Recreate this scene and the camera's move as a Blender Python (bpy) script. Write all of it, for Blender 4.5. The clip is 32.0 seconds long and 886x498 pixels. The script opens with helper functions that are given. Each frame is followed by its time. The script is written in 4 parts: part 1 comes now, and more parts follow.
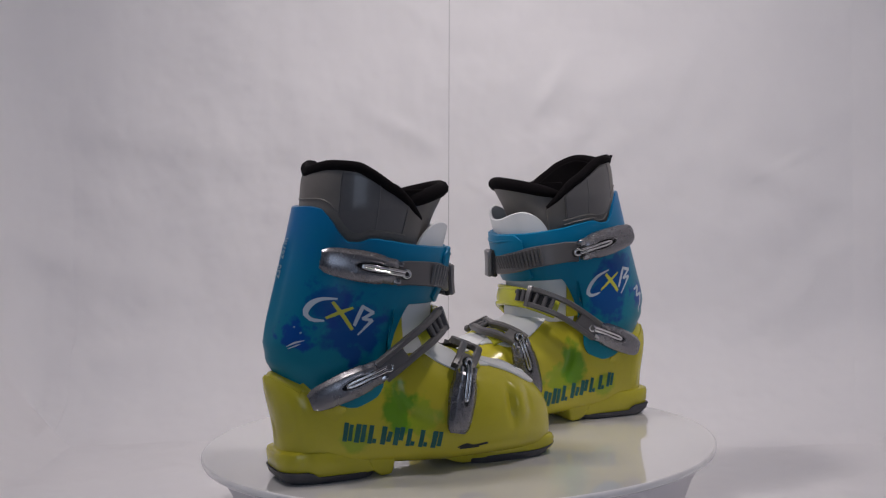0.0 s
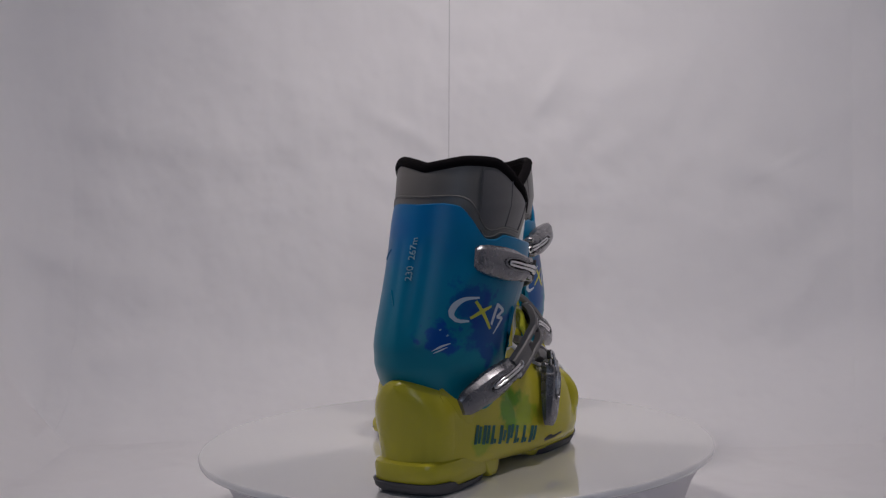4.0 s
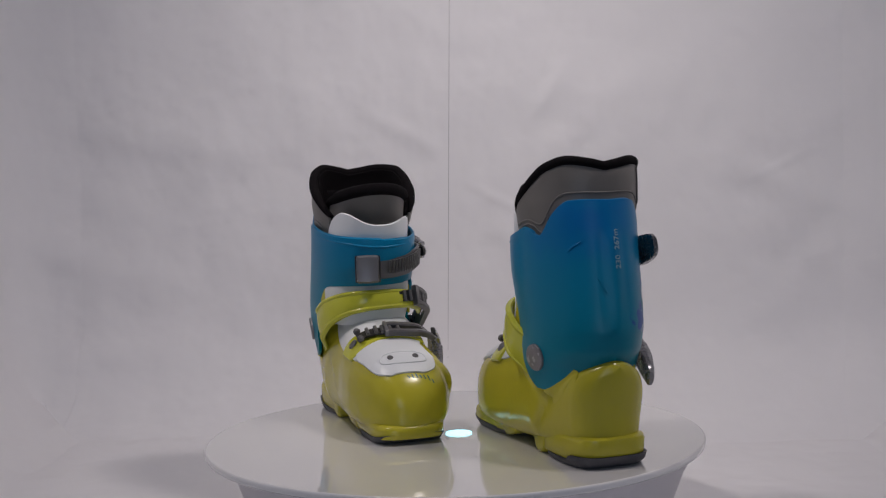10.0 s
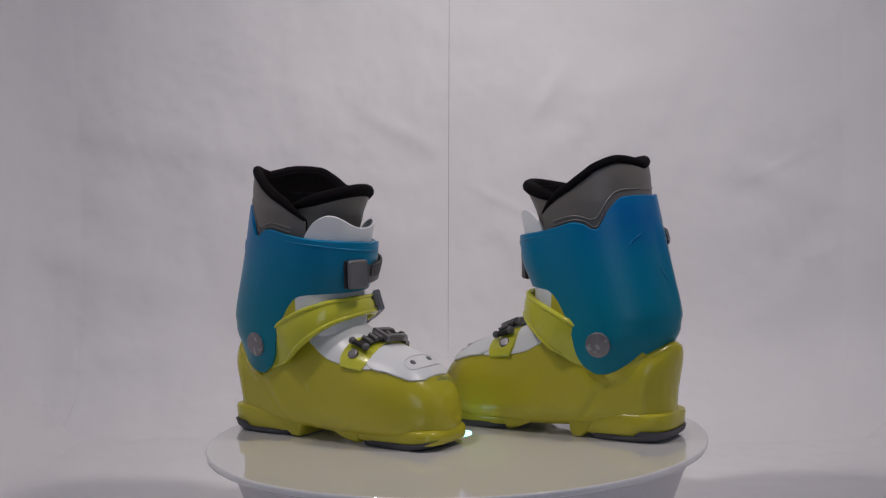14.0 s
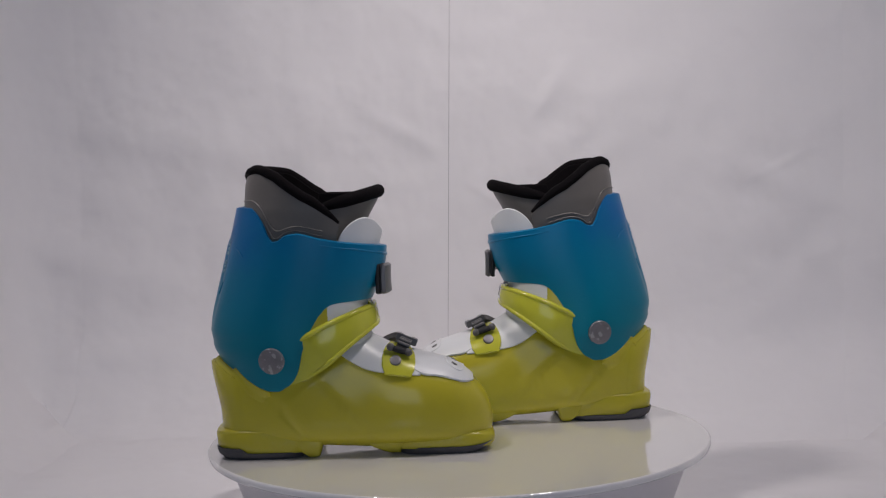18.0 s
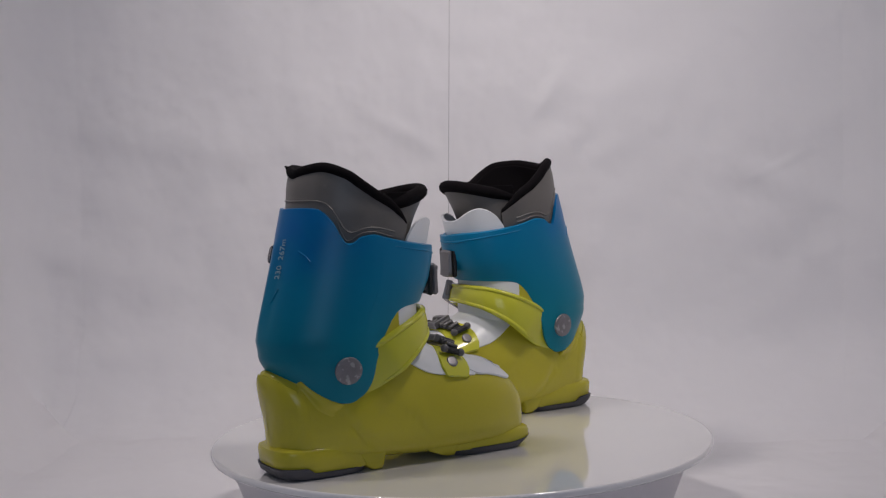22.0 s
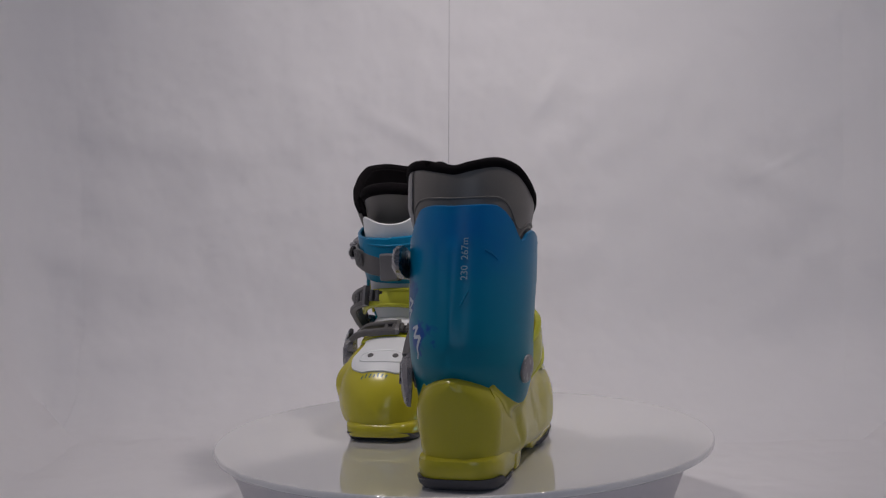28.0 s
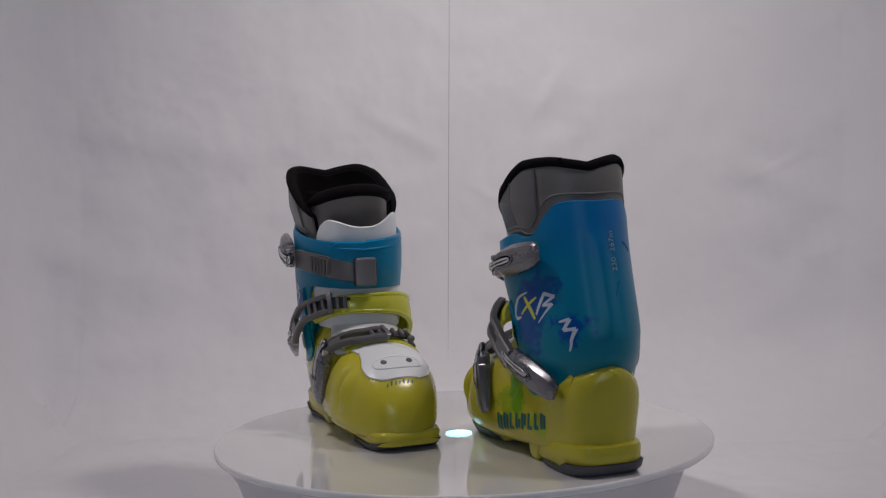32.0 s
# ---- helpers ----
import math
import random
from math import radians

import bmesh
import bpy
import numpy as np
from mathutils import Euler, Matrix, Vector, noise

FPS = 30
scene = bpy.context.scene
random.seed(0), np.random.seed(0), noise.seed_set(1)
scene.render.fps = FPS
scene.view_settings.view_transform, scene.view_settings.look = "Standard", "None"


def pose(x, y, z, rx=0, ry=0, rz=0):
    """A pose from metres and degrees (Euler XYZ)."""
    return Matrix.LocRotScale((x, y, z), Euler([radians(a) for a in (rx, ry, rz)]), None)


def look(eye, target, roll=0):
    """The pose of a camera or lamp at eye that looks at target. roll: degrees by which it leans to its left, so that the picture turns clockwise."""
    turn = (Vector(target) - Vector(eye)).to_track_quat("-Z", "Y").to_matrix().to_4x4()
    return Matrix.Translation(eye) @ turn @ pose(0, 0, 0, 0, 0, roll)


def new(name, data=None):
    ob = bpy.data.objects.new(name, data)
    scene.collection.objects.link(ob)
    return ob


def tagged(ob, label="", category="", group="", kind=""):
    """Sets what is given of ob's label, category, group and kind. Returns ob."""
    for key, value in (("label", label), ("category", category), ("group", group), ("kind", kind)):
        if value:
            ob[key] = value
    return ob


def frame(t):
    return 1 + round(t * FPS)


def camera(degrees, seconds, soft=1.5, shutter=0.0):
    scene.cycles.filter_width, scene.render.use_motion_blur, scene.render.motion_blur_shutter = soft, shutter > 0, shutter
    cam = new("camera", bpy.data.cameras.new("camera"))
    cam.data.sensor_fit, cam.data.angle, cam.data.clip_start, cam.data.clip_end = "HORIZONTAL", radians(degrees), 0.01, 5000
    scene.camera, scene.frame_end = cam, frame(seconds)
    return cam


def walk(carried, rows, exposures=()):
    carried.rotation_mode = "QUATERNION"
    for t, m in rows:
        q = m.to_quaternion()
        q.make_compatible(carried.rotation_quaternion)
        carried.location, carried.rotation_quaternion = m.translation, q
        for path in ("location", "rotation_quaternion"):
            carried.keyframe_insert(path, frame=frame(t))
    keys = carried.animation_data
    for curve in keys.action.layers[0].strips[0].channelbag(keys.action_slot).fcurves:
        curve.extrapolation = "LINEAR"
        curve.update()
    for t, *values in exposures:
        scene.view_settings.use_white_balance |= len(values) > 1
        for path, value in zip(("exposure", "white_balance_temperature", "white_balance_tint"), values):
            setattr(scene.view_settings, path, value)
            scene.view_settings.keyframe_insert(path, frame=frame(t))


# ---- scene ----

# Camera: fixed on a stand before a small photo tent; it stood 4 cm closer during the first seven seconds.
cam = camera(38.5, 32.0, soft=1.25)
EYE = Vector((0.0, -1.2914, 0.2714))
YAW, TILT, ROLL = radians(0.479), radians(3.579), -1.67
AHEAD = Vector((-math.sin(YAW) * math.cos(TILT), math.cos(YAW) * math.cos(TILT), -math.sin(TILT)))
NEAR, FAR = EYE + 0.0409 * AHEAD, EYE
walk(cam, [(t, look(p, p + AHEAD, ROLL)) for t, p in
           ((0.0, NEAR), (3.5, NEAR), (6.8, NEAR), (6.9, NEAR.lerp(FAR, 0.04)), (7.0, NEAR.lerp(FAR, 0.28)), (7.1, NEAR.lerp(FAR, 0.7)), (7.2, FAR), (10.0, FAR), (20.0, FAR), (32.0, FAR))],
     exposures=[(0.0, 0.1), (1.0, 0.05), (2.0, -0.02), (3.0, -0.11), (6.0, -0.21), (7.0, -0.21), (9.0, -0.16), (13.0, -0.1), (16.0, -0.03), (18.0, 0.0),
                (20.0, -0.05), (22.0, -0.03), (25.0, -0.18), (28.0, -0.25), (30.0, -0.15), (32.0, -0.15)])

# ---- light: two lamps high at the front of the tent, dim room light ----
world = bpy.data.worlds.new("room_light")
world.use_nodes = True
world.node_tree.nodes["Background"].inputs[0].default_value = (0.62, 0.66, 0.8, 1)
world.node_tree.nodes["Background"].inputs[1].default_value = 0.25
scene.world = world


def lamp(name, eye, target, power, size, color, spread=180):
    data = bpy.data.lights.new(name, "AREA")
    data.shape, data.size, data.energy, data.color, data.spread = "DISK", size, power, color, radians(spread)
    ob = new(name, data)
    ob.matrix_world = look(eye, target)
    return ob


LAMP_POWER, LAMP_COLOR = 1.51, (1.0, 0.907, 0.882)
lamp("tent_lamp", (-0.39, -0.20, 0.97), (0.24, 0.26, 0.26), LAMP_POWER * 0.98, 0.12, LAMP_COLOR, 116)
lamp("tent_lamp", (0.39, -0.20, 0.97), (-0.20, 0.26, 0.26), LAMP_POWER * 1.0, 0.12, LAMP_COLOR, 116)
# added cool fill from behind the camera, standing in for unseen daylight
front_fill = lamp("front_fill_light", (0.0, -2.28, 0.55), (0, 0, 0.4), 4.8, 0.5, (0.66, 0.78, 1.0))
front_fill.data.shape, front_fill.data.size, front_fill.data.size_y = "RECTANGLE", 0.8, 1.1

# ---- materials ----


def material(name, color, rough=0.5, metal=0.0, vary=0.08, scale=40.0, bump=0.0, bump_scale=400.0, coat=0.0, spec=0.5, spread=0.07):
    """Principled surface with two scales of colour variation and a fine relief."""
    m = bpy.data.materials.new(name)
    m.use_nodes = True
    nt, b = m.node_tree, m.node_tree.nodes["Principled BSDF"]
    coord = nt.nodes.new("ShaderNodeTexCoord")
    big, small = nt.nodes.new("ShaderNodeTexNoise"), nt.nodes.new("ShaderNodeTexNoise")
    big.inputs["Scale"].default_value, small.inputs["Scale"].default_value = scale, scale * 9
    big.inputs["Detail"].default_value, small.inputs["Detail"].default_value = 3, 4
    add = nt.nodes.new("ShaderNodeMath")
    add.operation = "MULTIPLY_ADD"
    add.inputs[1].default_value = 0.6
    nt.links.new(coord.outputs["Object"], big.inputs["Vector"])
    nt.links.new(coord.outputs["Object"], small.inputs["Vector"])
    nt.links.new(big.outputs["Fac"], add.inputs[0])
    half = nt.nodes.new("ShaderNodeMath")
    half.operation = "MULTIPLY"
    half.inputs[1].default_value = 0.4
    nt.links.new(small.outputs["Fac"], half.inputs[0])
    nt.links.new(half.outputs[0], add.inputs[2])
    mix = nt.nodes.new("ShaderNodeMix")
    mix.data_type = "RGBA"
    mix.inputs[6].default_value = (*[c * (1 - vary) for c in color], 1)
    mix.inputs[7].default_value = (*[min(1, c * (1 + vary)) for c in color], 1)
    nt.links.new(add.outputs[0], mix.inputs[0])
    nt.links.new(mix.outputs[2], b.inputs["Base Color"])
    ramp = nt.nodes.new("ShaderNodeMapRange")
    ramp.inputs[3].default_value, ramp.inputs[4].default_value = max(0.02, rough - spread), min(1, rough + spread)
    nt.links.new(add.outputs[0], ramp.inputs[0])
    nt.links.new(ramp.outputs[0], b.inputs["Roughness"])
    b.inputs["Metallic"].default_value = metal
    b.inputs["Coat Weight"].default_value = coat
    b.inputs["Specular IOR Level"].default_value = spec
    if bump:
        grain, node = nt.nodes.new("ShaderNodeTexNoise"), nt.nodes.new("ShaderNodeBump")
        grain.inputs["Scale"].default_value, grain.inputs["Detail"].default_value = bump_scale, 3
        node.inputs["Strength"].default_value, node.inputs["Distance"].default_value = bump, 0.001
        nt.links.new(coord.outputs["Object"], grain.inputs["Vector"])
        nt.links.new(grain.outputs["Fac"], node.inputs["Height"])
        nt.links.new(node.outputs["Normal"], b.inputs["Normal"])
    return m


def printed(m, centre, radius, color, ragged=0.02, scale=45.0, seed=0.0, amount=1.0, soft=0.22):
    """Prints a ragged splash of colour onto a material, round a centre in the thing's own space."""
    nt, b = m.node_tree, m.node_tree.nodes["Principled BSDF"]
    old = b.inputs["Base Color"].links[0].from_socket
    coord, sub, length = nt.nodes.new("ShaderNodeTexCoord"), nt.nodes.new("ShaderNodeVectorMath"), nt.nodes.new("ShaderNodeVectorMath")
    sub.operation, length.operation = "SUBTRACT", "LENGTH"
    sub.inputs[1].default_value = centre
    div = nt.nodes.new("ShaderNodeVectorMath")
    div.operation = "DIVIDE"
    div.inputs[1].default_value = radius
    nt.links.new(coord.outputs["Object"], sub.inputs[0])
    nt.links.new(sub.outputs[0], div.inputs[0])
    nt.links.new(div.outputs[0], length.inputs[0])
    rag = nt.nodes.new("ShaderNodeTexNoise")
    rag.noise_dimensions = "4D"
    rag.inputs["W"].default_value = seed
    rag.inputs["Scale"].default_value, rag.inputs["Detail"].default_value = scale, 5
    nt.links.new(coord.outputs["Object"], rag.inputs["Vector"])
    total = nt.nodes.new("ShaderNodeMath")
    total.operation = "MULTIPLY_ADD"
    total.inputs[1].default_value = ragged * 100
    nt.links.new(rag.outputs["Fac"], total.inputs[0])
    nt.links.new(length.outputs["Value"], total.inputs[2])
    edge = nt.nodes.new("ShaderNodeMapRange")
    edge.inputs[1].default_value, edge.inputs[2].default_value = 1.0 + ragged * 50 + soft, 1.0 + ragged * 50 - soft
    edge.inputs[3].default_value, edge.inputs[4].default_value = 0.0, amount
    nt.links.new(total.outputs[0], edge.inputs[0])
    mix = nt.nodes.new("ShaderNodeMix")
    mix.data_type = "RGBA"
    mix.inputs[7].default_value = (*color, 1)
    nt.links.new(edge.outputs[0], mix.inputs[0])
    nt.links.new(old, mix.inputs[6])
    nt.links.new(mix.outputs[2], b.inputs["Base Color"])
    return m


def graded(m, low, high, below, above):
    """A moulded-in gradient of colour from one height of the thing to another."""
    nt, b = m.node_tree, m.node_tree.nodes["Principled BSDF"]
    old = b.inputs["Base Color"].links[0].from_socket
    coord, split, span = nt.nodes.new("ShaderNodeTexCoord"), nt.nodes.new("ShaderNodeSeparateXYZ"), nt.nodes.new("ShaderNodeMapRange")
    span.inputs[1].default_value, span.inputs[2].default_value = low, high
    nt.links.new(coord.outputs["Object"], split.inputs[0])
    nt.links.new(split.outputs[2], span.inputs[0])
    hue, mix = nt.nodes.new("ShaderNodeMix"), nt.nodes.new("ShaderNodeMix")
    hue.data_type = mix.data_type = "RGBA"
    hue.inputs[6].default_value, hue.inputs[7].default_value = (*below, 1), (*above, 1)
    nt.links.new(span.outputs[0], hue.inputs[0])
    mix.inputs[0].default_value = 0.75
    nt.links.new(old, mix.inputs[6])
    nt.links.new(hue.outputs[2], mix.inputs[7])
    nt.links.new(mix.outputs[2], b.inputs["Base Color"])
    return m


CLOTH = material("tent_cloth", (0.80, 0.79, 0.81), 0.9, vary=0.03, scale=3, bump=0.1, bump_scale=900)


def crumpled(m, scale, height):
    """Adds the soft crumple of folded cloth below the fine weave."""
    nt, b = m.node_tree, m.node_tree.nodes["Principled BSDF"]
    weave = b.inputs["Normal"].links[0].from_node
    coord, ridge, soft = nt.nodes.new("ShaderNodeTexCoord"), nt.nodes.new("ShaderNodeTexNoise"), nt.nodes.new("ShaderNodeTexNoise")
    ridge.noise_type = "RIDGED_MULTIFRACTAL"
    ridge.inputs["Scale"].default_value, ridge.inputs["Detail"].default_value = scale, 3.0
    ridge.inputs["Distortion"].default_value = 0.5
    soft.inputs["Scale"].default_value, soft.inputs["Detail"].default_value = scale * 1.9, 2.5
    add, node = nt.nodes.new("ShaderNodeMath"), nt.nodes.new("ShaderNodeBump")
    add.operation = "MULTIPLY_ADD"
    add.inputs[1].default_value = 0.34
    nt.links.new(coord.outputs["Object"], ridge.inputs["Vector"])
    nt.links.new(coord.outputs["Object"], soft.inputs["Vector"])
    nt.links.new(ridge.outputs["Fac"], add.inputs[0])
    nt.links.new(soft.outputs["Fac"], add.inputs[2])
    nt.links.new(add.outputs[0], node.inputs["Height"])
    node.inputs["Strength"].default_value, node.inputs["Distance"].default_value = 1.0, height
    nt.links.new(node.outputs["Normal"], weave.inputs["Normal"])
    return m


crumpled(CLOTH, 4.5, 0.018)
ROOM = material("room_paint", (0.16, 0.165, 0.19), 0.9, vary=0.04, scale=2)
DISC = material("opal_acrylic", (0.88, 0.87, 0.872), 0.035, vary=0.02, scale=8, spread=0.012, coat=1.0)
DRUM = material("drum_plastic", (0.74, 0.72, 0.75), 0.5, vary=0.04, scale=12)
THREAD = material("seam_thread", (0.46, 0.45, 0.47), 0.9)
YELLOW = (0.50, 0.446, 0.036)
BLUE = (0.002, 0.15, 0.27)
WHITE = material("white_plastic", (0.74, 0.76, 0.78), 0.35, vary=0.03, scale=30, bump=0.05)
STRAP_YELLOW = material("yellow_strap_plastic", (0.56, 0.56, 0.05), 0.17, vary=0.05, scale=30)
GREY = material("liner_fabric", (0.145, 0.136, 0.126), 0.42, vary=0.1, scale=35, bump=0.15, bump_scale=900)
BLACK = material("black_lining", (0.006, 0.005, 0.006), 0.95, vary=0.2, scale=60, bump=0.5, bump_scale=1200, spec=0.1)
RUBBER = material("sole_rubber", (0.055, 0.055, 0.065), 0.55, vary=0.15, scale=50, bump=0.15)
STEEL = material("buckle_metal", (0.205, 0.203, 0.218), 0.27, metal=0.75, vary=0.08, scale=30)
CHROME = material("chrome_wire", (0.62, 0.62, 0.63), 0.10, metal=1.0, vary=0.05)
GREYPLASTIC = material("grey_strap_plastic", (0.10, 0.097, 0.10), 0.36, vary=0.06, scale=40)
# near-black for dark plastic, and for shade put into slot, hole and gap
DARK = material("dark_plastic_and_shade", (0.012, 0.012, 0.014), 0.6)
KEEPER = material("keeper_metal", (0.18, 0.176, 0.185), 0.35, metal=0.4, vary=0.08, scale=60)
EAR = material("ear_metal", (0.42, 0.42, 0.43), 0.2, metal=0.9, vary=0.3, scale=150)
PANEL = material("liner_panel", (0.108, 0.106, 0.108), 0.34, vary=0.12, scale=30, bump=0.1, bump_scale=700, coat=0.25)
RIVET = material("rivet_metal", (0.23, 0.22, 0.235), 0.4, metal=0.6, vary=0.35, scale=120)


def scuffed(m, scale, threshold, color):
    """Ragged worn patches of another colour."""
    nt, b = m.node_tree, m.node_tree.nodes["Principled BSDF"]
    old = b.inputs["Base Color"].links[0].from_socket
    coord, patch, cut, mix = (nt.nodes.new(k) for k in ("ShaderNodeTexCoord", "ShaderNodeTexNoise", "ShaderNodeMapRange", "ShaderNodeMix"))
    patch.inputs["Scale"].default_value, patch.inputs["Detail"].default_value = scale, 3.0
    cut.inputs[1].default_value, cut.inputs[2].default_value = threshold - 0.015, threshold + 0.03
    mix.data_type = "RGBA"
    mix.inputs[7].default_value = (*color, 1)
    nt.links.new(coord.outputs["Object"], patch.inputs["Vector"])
    nt.links.new(patch.outputs["Fac"], cut.inputs[0])
    nt.links.new(cut.outputs[0], mix.inputs[0])
    nt.links.new(old, mix.inputs[6])
    nt.links.new(mix.outputs[2], b.inputs["Base Color"])
    return m


scuffed(RIVET, 150, 0.60, (0.40, 0.40, 0.41))
INK_WHITE = material("white_print", (0.52, 0.60, 0.67), 0.45)
INK_PALE = material("pale_print", (0.25, 0.42, 0.5), 0.45)
INK_YELLOW = material("yellow_print", (0.55, 0.55, 0.05), 0.45)
INK_TEAL = material("teal_print", (0.004, 0.10, 0.085), 0.45, vary=0.2, scale=150)
INK_BLACK = material("black_print", (0.01, 0.012, 0.01), 0.5)
GLOW = bpy.data.materials.new("light_cap")
GLOW.use_nodes = True
GLOW.node_tree.nodes["Principled BSDF"].inputs["Base Color"].default_value = (0.6, 0.8, 0.85, 1)
GLOW.node_tree.nodes["Principled BSDF"].inputs["Emission Color"].default_value = (0.42, 0.86, 0.97, 1)
GLOW.node_tree.nodes["Principled BSDF"].inputs["Emission Strength"].default_value = 1.9

# ---- mesh helpers ----


def part(name, bm, mat, parent=None, label="", sharp=48):
    """Links a bmesh as one mesh object under a thing or a part."""
    me = bpy.data.meshes.new(name)
    bmesh.ops.recalc_face_normals(bm, faces=bm.faces)
    bm.to_mesh(me)
    bm.free()
    me.shade_smooth()
    me.set_sharp_from_angle(angle=radians(sharp))
    me.materials.append(mat)
    ob = new(name, me)
    ob.parent = parent
    if label:
        tagged(ob, label)
    return ob


def join(*bms):
    out = bmesh.new()
    for b in bms:
        me = bpy.data.meshes.new("tmp")
        b.to_mesh(me)
        b.free()
        out.from_mesh(me)
        bpy.data.meshes.remove(me)
    return out


def smooth_curve(pairs):
    """A monotone cubic through (x, y) pairs."""
    xs, ys = np.array([p[0] for p in pairs], float), np.array([p[1] for p in pairs], float)
    h = np.diff(xs)
    d = np.diff(ys) / h
    m = np.zeros(len(xs))
    m[0], m[-1] = d[0], d[-1]
    for i in range(1, len(xs) - 1):
        if d[i - 1] * d[i] > 0:
            w1, w2 = 2 * h[i] + h[i - 1], h[i] + 2 * h[i - 1]
            m[i] = (w1 + w2) / (w1 / d[i - 1] + w2 / d[i])

    def f(x):
        x = min(max(x, xs[0]), xs[-1])
        i = min(max(int(np.searchsorted(xs, x)) - 1, 0), len(h) - 1)
        t = (x - xs[i]) / h[i]
        return float(ys[i] * (1 + 2 * t) * (1 - t) ** 2 + h[i] * m[i] * t * (1 - t) ** 2
                     + ys[i + 1] * t * t * (3 - 2 * t) + h[i] * m[i + 1] * t * t * (t - 1))
    return f


def grid_normals(p, wrap):
    du = np.gradient(p, axis=0) if not wrap else (np.roll(p, -1, 0) - np.roll(p, 1, 0)) / 2
    dv = np.gradient(p, axis=1)
    n = np.cross(du, dv)
    return n / np.maximum(np.linalg.norm(n, axis=2, keepdims=True), 1e-12)


def sheet(p, thick, wrap=False, out=1.0):
    """A closed sheet of some thickness on a grid of points; its rims are rounded. out: +1 or -1, the side of the normals that faces outwards."""
    p = np.asarray(p, float)
    nu, nv = p.shape[:2]
    n = grid_normals(p, wrap) * out
    q = p - n * thick
    bm = bmesh.new()
    a = [[bm.verts.new(p[i, j]) for j in range(nv)] for i in range(nu)]
    b = [[bm.verts.new(q[i, j]) for j in range(nv)] for i in range(nu)]
    ru = range(nu if wrap else nu - 1)
    for i in ru:
        k = (i + 1) % nu
        for j in range(nv - 1):
            bm.faces.new((a[i][j], a[k][j], a[k][j + 1], a[i][j + 1]))
            bm.faces.new((b[i][j], b[i][j + 1], b[k][j + 1], b[k][j]))

    def rim(loop_a, loop_b, pa, pb, away, closed):
        mid = [bm.verts.new((pa[i] + pb[i]) / 2 + away[i] * thick * 0.3) for i in range(len(pa))]
        r = range(len(pa) if closed else len(pa) - 1)
        for i in r:
            k = (i + 1) % len(pa)
            bm.faces.new((loop_a[i], loop_a[k], mid[k], mid[i]))
            bm.faces.new((mid[i], mid[k], loop_b[k], loop_b[i]))
        return mid

    def unit(v):
        return v / np.maximum(np.linalg.norm(v, axis=-1, keepdims=True), 1e-12)
    m0 = rim([a[i][0] for i in range(nu)], [b[i][0] for i in range(nu)], p[:, 0], q[:, 0], unit(p[:, 0] - p[:, 1]), wrap)
    m1 = rim([a[i][-1] for i in range(nu)], [b[i][-1] for i in range(nu)], p[:, -1], q[:, -1], unit(p[:, -1] - p[:, -2]), wrap)
    if not wrap:
        n0 = rim(a[0], b[0], p[0], q[0], unit(p[0] - p[1]), False)
        n1 = rim(a[-1], b[-1], p[-1], q[-1], unit(p[-1] - p[-2]), False)
        for m, row, e in ((m0[0], 0, n0[0]), (m0[-1], -1, n1[0])):
            bm.faces.new((a[row][0], m, e)), bm.faces.new((m, b[row][0], e))
        for m, row, e in ((m1[0], 0, n0[-1]), (m1[-1], -1, n1[-1])):
            bm.faces.new((a[row][-1], m, e)), bm.faces.new((m, b[row][-1], e))
    return bm


def skin(p, wrap=True, caps=True):
    """A tube of rings: p[ring][point], closed round each ring, with flat ends."""
    bm = bmesh.new()
    v = [[bm.verts.new(c) for c in ring] for ring in p]
    n = len(p[0])
    for i in range(len(p) - 1):
        for j in range(n if wrap else n - 1):
            k = (j + 1) % n
            bm.faces.new((v[i][j], v[i][k], v[i + 1][k], v[i + 1][j]))
    if caps:
        bm.faces.new(v[0]), bm.faces.new(list(reversed(v[-1])))
    return bm


def spline(points, n):
    """n points along a smooth line through the given ones (any number of columns)."""
    p = np.array(points, float)
    d = np.r_[0, np.cumsum(np.linalg.norm(np.diff(p[:, :3], axis=0), axis=1))]
    f = [smooth_curve(list(zip(d, p[:, c]))) for c in range(p.shape[1])]
    return np.array([[g(s) for g in f] for s in np.linspace(0, d[-1], n)])


def tube(points, radius, n=8, flat=1.0, closed=False):
    """A round wire along points."""
    p = np.asarray(points, float)
    radius = np.broadcast_to(np.asarray(radius, float), (len(p),))
    rings = []
    t = np.roll(p, -1, 0) - np.roll(p, 1, 0) if closed else np.gradient(p, axis=0)
    t /= np.maximum(np.linalg.norm(t, axis=1, keepdims=True), 1e-12)
    ref = np.array((0, 0, 1.0)) if abs(t[0][2]) < 0.9 else np.array((1.0, 0, 0))
    for i in range(len(p)):
        s = np.cross(t[i], ref)
        s /= np.linalg.norm(s)
        ref = np.cross(s, t[i])
        rings.append([p[i] + radius[i] * (math.cos(a) * s * flat + math.sin(a) * ref) for a in np.linspace(0, 2 * math.pi, n, endpoint=False)])
    if closed:
        rings.append(rings[0])
    return skin(rings, caps=not closed)


def box(m, sx, sy, sz, bevel=0.0):
    """A bevelled block, centred, at the pose m."""
    bm = bmesh.new()
    bmesh.ops.create_cube(bm, size=1.0)
    bmesh.ops.scale(bm, vec=(sx, sy, sz), verts=bm.verts)
    if bevel:
        bmesh.ops.bevel(bm, geom=bm.edges[:], offset=bevel, segments=2, profile=0.6, affect="EDGES")
    bmesh.ops.transform(bm, matrix=m, verts=bm.verts)
    return bm


